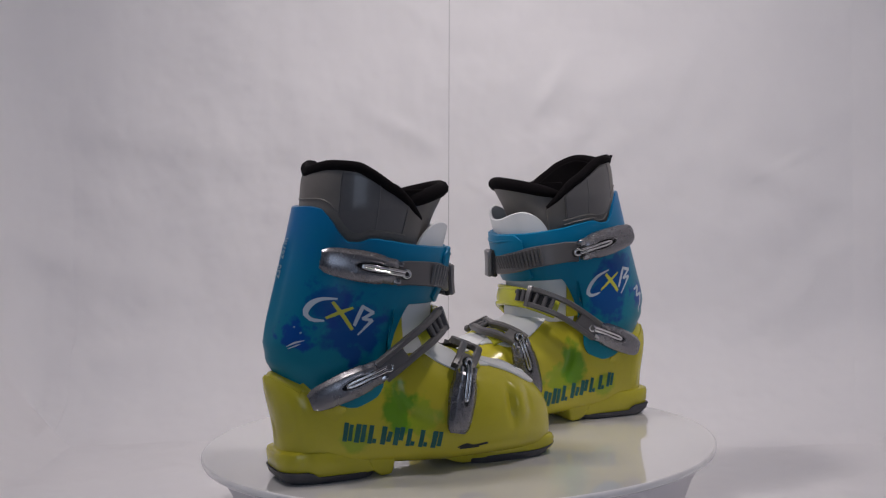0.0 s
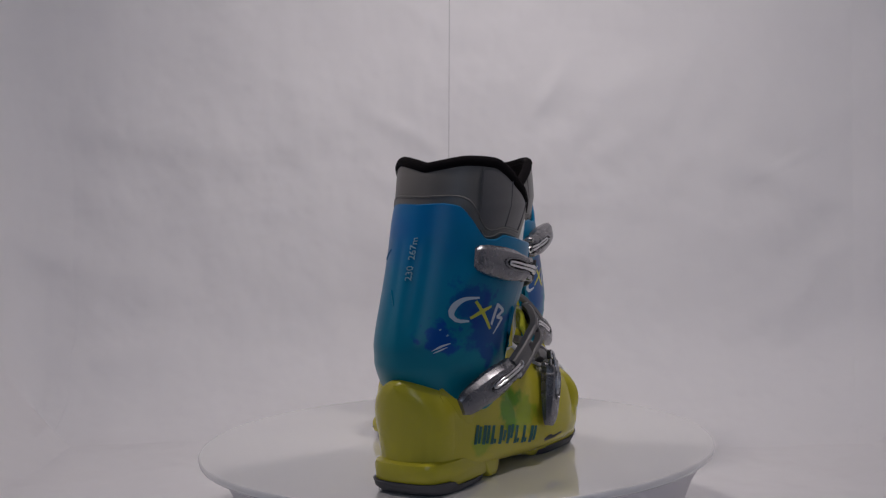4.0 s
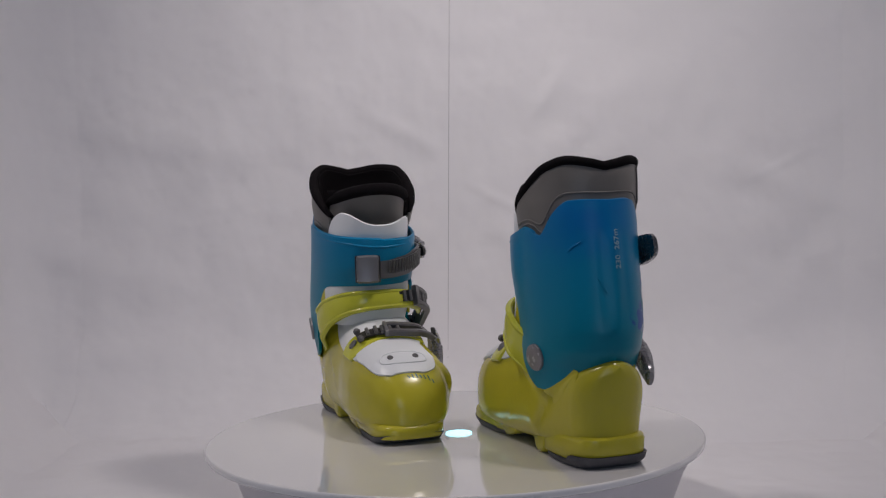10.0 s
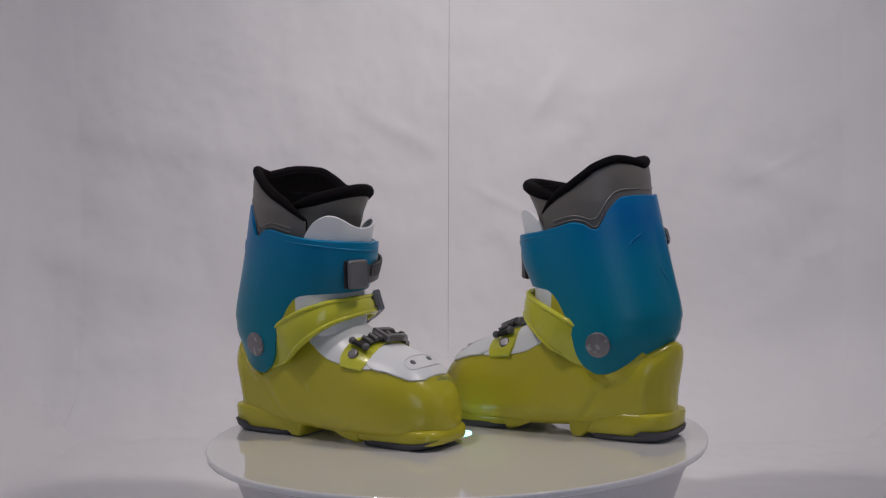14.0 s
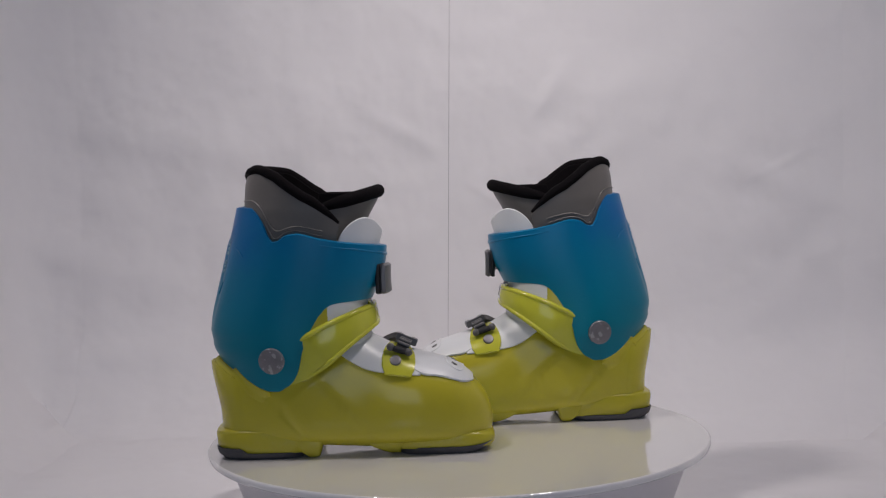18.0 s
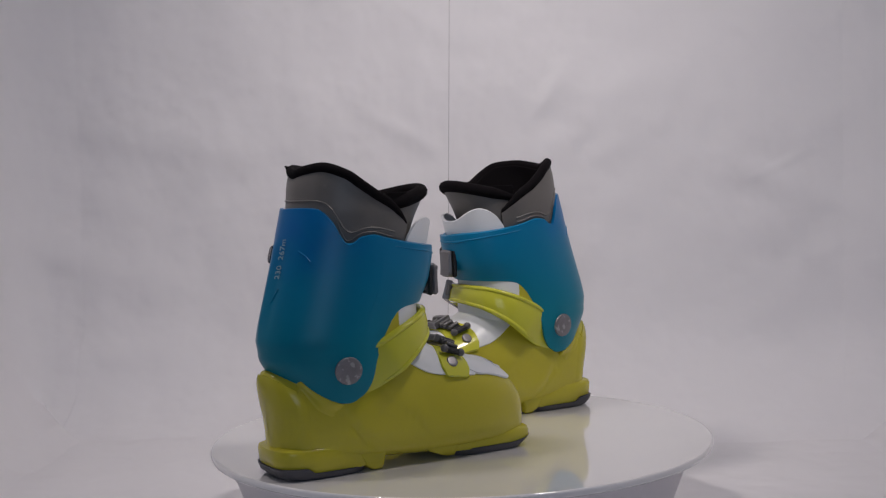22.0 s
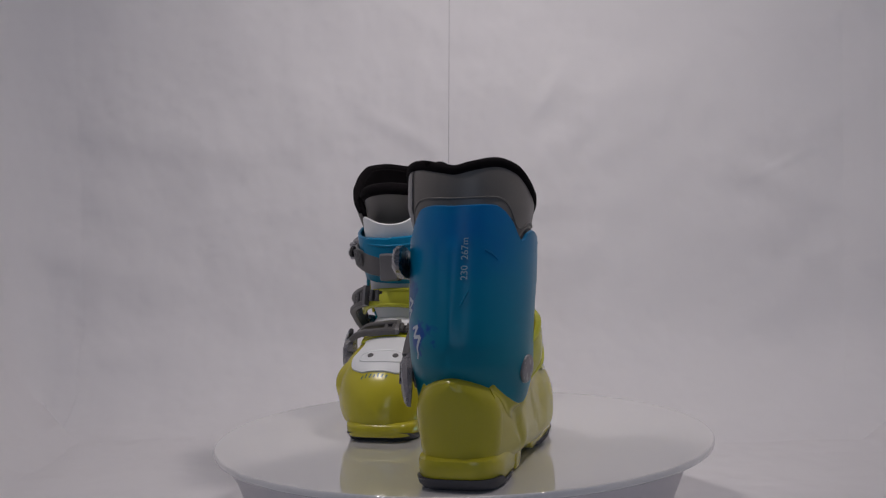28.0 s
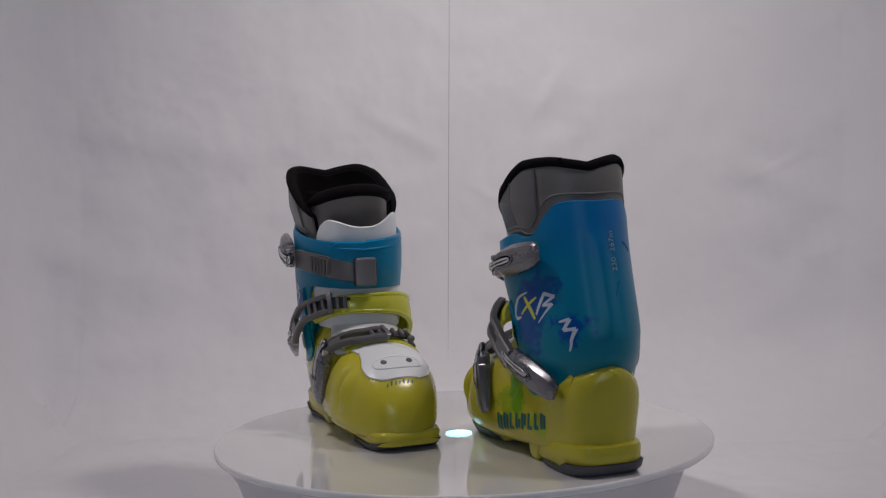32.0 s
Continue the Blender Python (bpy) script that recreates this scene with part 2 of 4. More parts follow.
def puck(m, radius, height, rim=0.0, n=32):
    """A flat round disc, its base at the pose m, with a rounded top edge."""
    prof = [(radius, 0), (radius, height - rim), (radius - rim * 0.3, height - rim * 0.3), (radius - rim, height), (radius * 0.5, height)]
    rings = [[m @ Vector((r * math.cos(a), r * math.sin(a), z)) for a in np.linspace(0, 2 * math.pi, n, endpoint=False)] for r, z in prof]
    return skin(rings)


# ---- the photo tent ----


def fold(u, v, u0, v0, u1, v1, width, height):
    """A crease in cloth: a ridge along a line, fading to its ends."""
    lx, ly = u1 - u0, v1 - v0
    ll = math.hypot(lx, ly)
    s = ((u - u0) * lx + (v - v0) * ly) / ll / ll
    d = ((u - u0) * ly - (v - v0) * lx) / ll
    if s < -0.1 or s > 1.1:
        return 0.0
    return height * math.exp(-(d / width) ** 2) * max(0.0, math.sin(math.pi * min(max((s + 0.1) / 1.2, 0), 1)))


FLOOR_Z = -0.095


def wall_y(x):
    return 0.56 - 0.12 * x


CREASES = [(0.28, 0.040, 0.50, 0.147, 0.007, 0.0013), (0.29, 0.032, 0.47, 0.118, 0.008, -0.0009), (0.455, 0.104, 0.56, 0.136, 0.006, 0.0011), (0.32, 0.02, 0.62, 0.14, 0.03, 0.002),
           (-0.47, -0.055, -0.30, -0.075, 0.008, 0.004), (0.38, 0.24, 0.48, 0.29, 0.006, 0.0015), (0.02, 0.25, 0.11, 0.20, 0.007, 0.0015), (-0.66, 0.20, -0.30, 0.06, 0.03, 0.005),
           (0.10, 0.33, 0.16, 0.42, 0.012, 0.003), (-0.12, 0.36, -0.02, 0.30, 0.014, 0.003), (-0.55, 0.35, -0.25, 0.30, 0.03, 0.004),
           (-0.65, -0.02, -0.35, 0.02, 0.03, 0.008), (0.35, 0.28, 0.52, 0.20, 0.02, 0.003), (0.3, 0.0, 0.65, 0.02, 0.05, -0.008)]


def cloth_bump(u, v):
    z = noise.noise(Vector((u * 3.0, v * 3.0, 0.3))) * 0.014 + noise.noise(Vector((u * 8 + v * 4, v * 7 - u * 2, 2.7))) * 0.0042
    z += noise.noise(Vector((u * 24 - v * 9, v * 20, 5.1))) * 0.0011
    return z + 1.5 * sum(fold(u, v, *c) for c in CREASES)


TENT_L, TENT_R, BEND, SWEEP = -0.685, 0.672, 0.10, 0.20


def tent_plan(n):
    """The tent's outline from above, from the left front round the back to the right front: points, inward normals, run along the back."""
    pts = [(TENT_L - 0.07 + 0.07 * k, -0.75 + k * (wall_y(TENT_L) - BEND + 0.75)) for k in np.linspace(0, 1, 14)]
    pts += [(TENT_L + BEND * (1 - math.cos(q)), wall_y(TENT_L) - BEND + BEND * math.sin(q) - 0.10 * BEND * q) for q in np.linspace(0.12, 1.57, 10)]
    pts += [(x, wall_y(x)) for x in np.linspace(TENT_L + BEND + 0.02, TENT_R - BEND - 0.02, 230)]
    pts += [(TENT_R - BEND * (1 - math.cos(q)), wall_y(TENT_R) - BEND + BEND * math.sin(q)) for q in np.linspace(1.57, 0.12, 10)]
    pts += [(TENT_R + 0.07 * k, wall_y(TENT_R) - BEND - k * (wall_y(TENT_R) - BEND + 0.75)) for k in np.linspace(0, 1, 14)]
    p = np.array(pts)
    t = np.gradient(p, axis=0)
    t /= np.linalg.norm(t, axis=1, keepdims=True)
    return p, np.stack([t[:, 1], -t[:, 0]], 1)


plan, inward = tent_plan(0)
rise = [(SWEEP * 1.3, FLOOR_Z - 0.02)] + [(SWEEP * (1 - math.sin(q)), FLOOR_Z - 0.006 + SWEEP * (1 - math.cos(q))) for q in np.linspace(0, 1.57, 22)]
rise += [(0.0, z) for z in np.linspace(FLOOR_Z + SWEEP + 0.02, 0.55, 120)] + [(0.0, z) for z in np.linspace(0.56, 1.16, 40)]
back = np.array([[(*(plan[i] + inward[i] * (d + cloth_bump(plan[i][0] + 0.6 * (plan[i][1] - 0.56), v) * min(1, max(0.1, (v - FLOOR_Z) / 0.1)))), v) for d, v in rise] for i in range(len(plan))])
wall_back = part("wall_back", sheet(back, 0.002, out=-1), CLOTH)
tagged(wall_back, "creased white cloth back and sides of photo tent", "backdrop", kind="structure")


def sweep_in(v):
    """How far the cloth stands in from the wall's plane at height v."""
    low = 1 - (v - FLOOR_Z + 0.006) / SWEEP
    return SWEEP * (1 - math.sqrt(max(0.0, 1 - low * low))) if low > 0 else 0.0


seam = []
for v in np.r_[np.linspace(FLOOR_Z + 0.008, 0.12, 40), np.linspace(0.13, 1.1, 70)]:
    sx = -0.0125 + 0.032 * v
    swell = cloth_bump(sx + 0.6 * (wall_y(sx) - 0.56), v) * min(1, max(0.1, (v - FLOOR_Z) / 0.1))
    seam.append((sx, wall_y(sx) - 0.002 - swell - sweep_in(v), v))
seam = np.array(seam)
part("seam", tube(seam, 0.0005, 6), THREAD, wall_back, "thin grey vertical seam in the cloth")

us, vs = np.linspace(-0.85, 0.85, 120), np.linspace(-2.3, 0.70, 150)
low = np.array([[(u, v, FLOOR_Z + 0.35 * cloth_bump(u + 3, v) + 0.2 * cloth_bump(v, u + 5)) for v in vs] for u in us])
tagged(part("floor", sheet(low, 0.002, out=1), CLOTH), "white cloth floor of photo tent", "floor", kind="structure")
for name, side in (("room_wall_left", -1), ("room_wall_right", 1)):
    tagged(part(name, box(pose(side * 0.86, -1.53, 0.53), 0.02, 1.58, 1.29), ROOM), "dim grey room wall beside the tent front", "wall", kind="structure")
top = part("ceiling", box(pose(0, -0.01, 1.165), 1.7, 1.5, 0.01), CLOTH)
tagged(part("room_ceiling", box(pose(0, -1.55, 1.185), 1.9, 1.6, 0.02), ROOM), "dim grey room ceiling", "ceiling", kind="structure")
tagged(top, "white cloth roof of photo tent", "ceiling", kind="structure")
tagged(part("wall_front", box(pose(0, -2.32, 0.5), 1.9, 0.02, 1.4), ROOM), "plain grey wall behind the open tent front", "wall", kind="structure")

# ---- the turntable ----
turntable = tagged(new("turntable"), "white round motorised turntable with a small glowing centre light", "turntable")
turntable.location = (0, 0, FLOOR_Z)
DISC_R = 0.2534


def lathe(prof, m, n=96):
    return skin([[m @ Vector((r * math.cos(a), r * math.sin(a), z)) for a in np.linspace(0, 2 * math.pi, n, endpoint=False)] for r, z in prof])


z0 = -FLOOR_Z
part("drum", lathe([(0.205, 0.002), (0.228, z0 - 0.03), (0.238, z0 - 0.014), (0.24, z0 - 0.0085), (0.1, z0 - 0.0085)], Matrix()), DRUM, turntable, "shaded off-white tapered drum base")
platter = part("platter", lathe([(0.1, -0.007), (DISC_R - 0.0015, -0.007), (DISC_R, -0.0055), (DISC_R, -0.0015), (DISC_R - 0.0015, 0), (DISC_R - 0.0022, 0), (DISC_R - 0.004, 0), (0.1, 0), (0.02, 0)],
                                pose(-0.0015, 0.0044, 0), 160), DISC, turntable, "glossy white acrylic turning disc")
platter.location = (0, 0, z0)
part("light_cap", puck(pose(0, 0, z0 + 0.0002), 0.0135, 0.0012, 0.0006), GLOW, turntable, "pale cyan glowing cap at the axis")

# ---- the ski boots (millimetres: x from heel to toe, y to the inner side, z up) ----


LEAN = [0.0]


def lean(z):
    """One upper boot leans a little to the outer side."""
    return -LEAN[0] * max(0.0, z - 95)


def signed_pow(v, e):
    return math.copysign(abs(v) ** e, v)


F_IN = smooth_curve([(-7 + 32 * (1 - math.cos(q)), 1 + 37 * math.sin(q)) for q in np.linspace(0, 1.5, 14)] + [(60, 42), (90, 45), (110, 45), (140, 45.5), (170, 48), (190, 48.5), (212, 46), (235, 39), (250, 31), (259, 22), (264, 12), (266, 2)])
F_OUT = smooth_curve([(-7 + 32 * (1 - math.cos(q)), 1 + 37 * math.sin(q)) for q in np.linspace(0, 1.5, 14)] + [(60, 43.5), (90, 47), (110, 49), (140, 53), (170, 57), (190, 58), (212, 55), (235, 46), (250, 36), (259, 26), (264, 14), (266, 2)])
F_TOP = smooth_curve([(-7, 92), (0, 97), (12, 97), (30, 100), (60, 116), (92, 127), (103, 128), (112, 128), (122, 127), (134, 123), (142, 118), (155, 110), (172, 101), (190, 95), (210, 89), (225, 84), (236, 78), (246, 70), (255, 60), (261, 50), (264, 42), (266, 32)])
F_LOW = smooth_curve([(-7, 20), (0, 12), (20, 10), (84, 9), (104, 8.5), (122, 7.5), (145, 6.5), (165, 7), (200, 8), (240, 8), (256, 10), (264, 17), (266, 24)])
F_MID = smooth_curve([(-7, 60), (30, 60), (60, 54), (110, 48), (150, 44), (190, 42), (230, 38), (255, 32), (266, 28)])
F_ROUND = smooth_curve([(-7, 2.2), (30, 2.3), (70, 2.6), (110, 2.4), (160, 2.3), (230, 2.5), (266, 2.6)])


def relief(x, z, inner):
    """Moulded creases and panels in the sides of the lower shell."""
    if inner:
        crease = -fold(x, z, 48, 67, 92, 10, 2.2, 1.5) + fold(x, z, 58, 70, 100, 14, 7, 1.1)
        crease += -fold(x, z, 92, 80, 144, 24, 1.8, 0.8) + fold(x, z, 99, 84, 150, 30, 8, 0.8)
        return crease - fold(x, z, 62, 60, 126, 100, 2.6, 1.4) + fold(x, z, 62, 53, 122, 90, 7, 0.7)
    r = math.hypot((x - 137) / 36, (z - 80) / 33)
    return ((-2.4 * math.exp(-((r - 1) / 0.09) ** 2) + 1.6 * max(0.0, 1 - r)) * min(1, max(0, (98 - z) / 20)) - fold(x, z, 206, 76, 208, 38, 3.2, 4.2)
            + fold(x, z, 216, 78, 220, 40, 6.5, 4.6) - fold(x, z, 227, 74, 229, 46, 3.0, 1.8) - fold(x, z, 30, 62, 74, 58, 3, 1.0))


def foot(x, a, off=0.0):
    """A point of the lower shell: a in degrees round the section, 0 inner side, 90 top, 180 outer side, 270 below."""
    c, s = math.cos(radians(a)), math.sin(radians(a))
    e = 2 / F_ROUND(x) if s > 0 else 2 / 3.4
    w = (F_IN(x) if c > 0 else F_OUT(x)) + off
    zm = F_MID(x)
    z = zm + (F_TOP(x) + off - zm if s > 0 else zm - F_LOW(x)) * signed_pow(s, e)
    y = (w + relief(x, z, c > 0) * min(1, abs(c) * 1.6)) * signed_pow(c, e)
    up = min(max((97 - z) / 61, 0), 1)
    xs = x + (1 + 8 * up * up * (3 - 2 * up)) * max(0.0, 1 - x / 60)
    return np.array((xs, y * (1 - 0.05 * math.exp(-((z - 36) / 16) ** 2) * max(0, 1 - x / 90)), z))


def foot_angle(x, z, inner):
    """The section angle at which the lower shell reaches height z."""
    lo, hi = -75.0, 90.0
    for _ in range(13):
        mid = (lo + hi) / 2
        lo, hi = (mid, hi) if foot(x, mid)[2] < z else (lo, mid)
    return lo if inner else 180 - lo


C_BACK = smooth_curve([(60, 9), (84, 7), (97, 1.5), (102, -1.5), (108, -4), (115, -4.2), (121, -6), (129, -5), (157, 2), (195, 12), (223, 19), (242, 23.5)])
C_FRONT = smooth_curve([(60, 128), (100, 136), (130, 142), (152, 150.5), (174, 160.5), (199, 164.5), (215, 162), (242, 150)])
C_IN = smooth_curve([(60, 46.5), (76, 50), (100, 54), (121, 54.5), (150, 55), (171, 55.5), (219, 56), (242, 53)])
C_OUT = smooth_curve([(60, 45), (76, 48), (100, 51), (138, 53), (178, 55), (213, 55), (242, 51)])
C_N, C_N_BACK = 2.2, 1.85


def cuff(z, f, off=0.0):
    """A point of the cuff: f in degrees round it, 0 front, 90 inner side, 180 back."""
    xb, xf = C_BACK(z), C_FRONT(z)
    c, s = math.cos(radians(f)), math.sin(radians(f))
    e = 2 / (C_N if c > 0 else C_N_BACK)
    x = (xb + xf) / 2 + ((xf - xb) / 2 + off) * signed_pow(c, e)
    y = ((C_IN(z) if s > 0 else C_OUT(z)) + off) * signed_pow(s, e)
    back = 180 - abs((f % 360) - 180)
    if back > 140:
        yb = abs(y)
        up = min(1, max(0, (z - 118) / 30)) * min(1, max(0, (214 - z) / 8))
        x -= (1.5 * math.exp(-(yb / (3.0 + 0.05 * (z - 118))) ** 2) - 0.8 * math.exp(-((yb - 11) / 4.5) ** 2)) * max(0.0, up)
    return np.array((x, y + lean(z), z))


def cuff_angle(x, z):
    xb, xf = C_BACK(z), C_FRONT(z)
    c = min(max((x - (xb + xf) / 2) / ((xf - xb) / 2), -1), 1)
    return math.degrees(math.acos(signed_pow(c, (C_N if c > 0 else C_N_BACK) / 2)))


def edge(points, inner=True):
    """An edge of the cuff as height over angle, from (x, z) pairs on one side, front first."""
    pairs = sorted((cuff_angle(x, z) * (1 if inner else -1), z) for x, z in points)
    keep = [pairs[0]]
    for p in pairs[1:]:
        if p[0] - keep[-1][0] > 0.6:
            keep.append(p)
    return smooth_curve(keep)


TOP_IN = edge([(170, 200), (148, 203), (127, 206), (106, 210), (85, 215), (74, 213.5), (66, 208.5), (62, 208), (57, 214), (51, 227), (45, 236), (40, 239.5), (30, 240.5), (10, 240)])
TOP_OUT = edge([(170, 199), (148, 200), (131, 202), (110, 205), (90, 209), (76, 211), (66, 208.5), (58, 209), (51, 216), (45, 228), (38, 238), (28, 240.5), (10, 240)], False)
LOW_IN = edge([(170, 150), (140, 150), (120, 149), (112, 147), (105, 141), (97, 129), (90, 115), (84, 95), (80, 82), (72, 72.5), (61, 67.5), (50, 67.8), (40, 71.5), (32, 77), (24, 83), (14, 85), (-10, 85)])
LOW_OUT = edge([(170, 150), (128, 152), (112, 153), (104, 151.5), (98, 148.5), (95.5, 143), (94.8, 130), (94.2, 115), (92, 100), (88, 84), (77, 71), (62, 66), (50, 67.5), (40, 71.5), (32, 77), (24, 83), (14, 85), (-10, 85)], False)


def cuff_top(f):
    f = (f + 180) % 360 - 180
    return TOP_IN(f) if f >= 0 else TOP_OUT(f)


def cuff_low(f):
    f = (f + 180) % 360 - 180
    return LOW_IN(f) if f >= 0 else LOW_OUT(f)


L_BACK = smooth_curve([(185, 18), (242, 31), (260, 32.5), (280, 38)])
L_FRONT = smooth_curve([(185, 142), (220, 150), (280, 158)])


def liner(z, f, off=0.0):
    xb, xf = L_BACK(z), L_FRONT(z)
    c, s = math.cos(radians(f)), math.sin(radians(f))
    up = min(1, max(0, (z - 205) / 32))
    w = (51.5 if s > 0 else 50.0) + (5.0 if s > 0 else 7.5) * up
    nb = 1.78 + 0.34 * up
    return np.array(((xb + xf) / 2 + ((xf - xb) / 2 + off) * signed_pow(c, 2 / (2.4 if c > 0 else nb)), (w - 2 + off) * signed_pow(s, 2 / (2.4 if c > 0 else nb)) + lean(z), z))


LINER_TOP = smooth_curve([(-180, 271), (-165, 273.5), (-145, 276), (-120, 274), (-105, 267), (-90, 256), (-75, 242), (-60, 229), (-45, 220), (45, 217), (60, 226), (75, 238), (90, 250), (105, 261), (120, 270.5), (145, 277), (165, 274.5), (180, 271)])

T_FRONT = smooth_curve([(100, 150), (112, 150.5), (125, 149.5), (140, 146.5), (152, 147), (175, 150), (200, 159.5), (222, 165.5), (235, 168)])
N_FRONT = smooth_curve([(180, 130), (206, 141), (227, 150), (250, 162), (262, 165)])


def tongue(z, f, back, front, half, n=2.3):
    c, s = math.cos(radians(f)), math.sin(radians(f))
    xf = front(z)
    return np.array((back + (xf - back) * signed_pow(c, 2 / n), half * signed_pow(s, 2 / n) + lean(z), z))


def strap_rows(path, n):
    """Centre, width direction and outward direction along a strap; path rows: x, y, z, width direction x, y, z."""
    rows = spline(path, n)
    p, w = rows[:, :3], rows[:, 3:6]
    t = np.gradient(p, axis=0)
    t /= np.linalg.norm(t, axis=1, keepdims=True)
    w = w - (w * t).sum(1, keepdims=True) * t
    w /= np.linalg.norm(w, axis=1, keepdims=True)
    return p, w, np.cross(w, t)


def band(path, widths, thick, n=40, crown=0.0):
    """A strap: flat band along a path, widths at even steps along it."""
    p, w, o = strap_rows(path, n)
    width = np.interp(np.linspace(0, 1, n), np.linspace(0, 1, len(widths)), widths)
    k = np.linspace(-0.5, 0.5, 7)
    g = np.array([[p[i] + w[i] * width[i] * s + o[i] * crown * (1 - 4 * s * s) for s in k] for i in range(n)])
    return g


def scaled(bm, m):
    bmesh.ops.transform(bm, matrix=m, verts=bm.verts)
    return bm


def lever(parent, mat, base, tip, width, outward, thick=11.0):
    """A buckle lever: a tapered metal body with two rails, a slot whose shade is coloured in, and a chrome wire in it.
    base: its pivot end.
    """
    b, t, o = Vector(base), Vector(tip), Vector(outward)
    x = (t - b).normalized()
    zd = (o - o.dot(x) * x).normalized()
    y = zd.cross(x)
    m = mat @ Matrix((( x[0], y[0], zd[0], b[0]), (x[1], y[1], zd[1], b[1]), (x[2], y[2], zd[2], b[2]), (0, 0, 0, 1)))
    ln = (t - b).length
    rings = []
    for u in np.r_[0, 0.02, 0.05, 0.09, 0.14, 0.19, 0.21, 0.24, np.linspace(0.28, 0.62, 13), 0.7, 0.8, 0.88, 0.93, 0.97, 1.0]:
        w = width * float(np.interp(u, (0, 0.05, 0.19, 0.215, 0.3, 0.5, 0.8, 0.93, 1), (0.74, 0.82, 0.84, 0.92, 0.97, 1.0, 0.9, 0.78, 0.56)))
        h = thick * float(np.interp(u, (0, 0.03, 0.09, 0.25, 0.45, 0.7, 0.9, 1), (0.5, 0.85, 1.04, 1.1, 1.0, 0.84, 0.62, 0.36)))
        oval = max(0.0, 1 - (max(0.0, u - 0.2) / 0.36) ** 2)
        hw, deep = 0.05 + 0.10 * math.sqrt(oval), (0.66 if u > 0.2 else 0.9) * min(1, oval * 4)
        ring = []
        for yy, zz in ((-0.5, 0.0), (-0.5, 0.46), (-0.47, 0.56), (-0.34, 0.90), (-0.29, 0.95), (-hw - 0.02, 1.0), (-hw * 0.9, 1.0 - deep), (hw * 0.9, 1.0 - deep),
                       (hw + 0.02, 1.0), (0.25, 0.97), (0.31, 0.90), (0.47, 0.60), (0.5, 0.50), (0.5, 0.0)):
            ring.append(Vector((u * ln, yy * w, zz * h)))
        rings.append(ring)
    body = part("lever", scaled(skin(rings), m), STEEL, parent, "smoky grey metal buckle lever with an oval slot", 21)
    # near-black floor block: the recess's shade is put into its colour
    part("slot", scaled(box(pose(ln * 0.28, 0, thick * 0.36), ln * 0.5, width * 0.2, 1.0, 0.4), m), DARK, body)
    lip = [(ln * (0.33 + 0.25 * math.cos(q)), width * 0.185 * math.sin(q), thick * (1.04 - 0.06 * math.cos(q))) for q in np.linspace(-2.3, 2.3, 34)]
    part("slot_lip", scaled(tube(lip, 0.9, 6), m), STEEL, body)
    wire = [(-4, -1.5, thick * 0.74), (ln * 0.06, -1.5, thick * 0.92), (ln * 0.3, -1.7, thick * 0.98), (ln * 0.47, -1.3, thick * 0.94), (ln * 0.50, 0, thick * 0.92), (ln * 0.47, 1.3, thick * 0.94), (ln * 0.3, 1.7, thick * 0.98), (ln * 0.06, 1.5, thick * 0.92), (-4, 1.5, thick * 0.74)]
    part("wire", scaled(tube(spline(wire, 40), 1.5, 8), m), CHROME, body, "chrome wire bail")
    # solid disc in near-black, painting the shade of the bail's hole
    part("hook_hole_shade", scaled(puck(m @ pose(-6.5, 0, thick * 0.3), 5.0, 3.0, 0.5, 20), Matrix()), DARK, body, "dark disc coloured as the shaded hole that the bail hooks into")
    loop = [(-6.2 + 3.4 * math.cos(q), 3.0 * math.sin(q), thick * (0.62 + 0.05 * math.cos(q))) for q in np.linspace(0, 2 * math.pi, 20, endpoint=False)]
    part("hook", scaled(tube(loop, 1.4, 8, closed=True), m), CHROME, body, "chrome hook of the bail")
    for sg in (-1, 1):
        part("ear", scaled(box(pose(1.0, sg * width * 0.27, thick * 0.46), 7, width * 0.17, thick * 0.72, 1.6), m), EAR, body, "worn bright hinge ear")
    return body


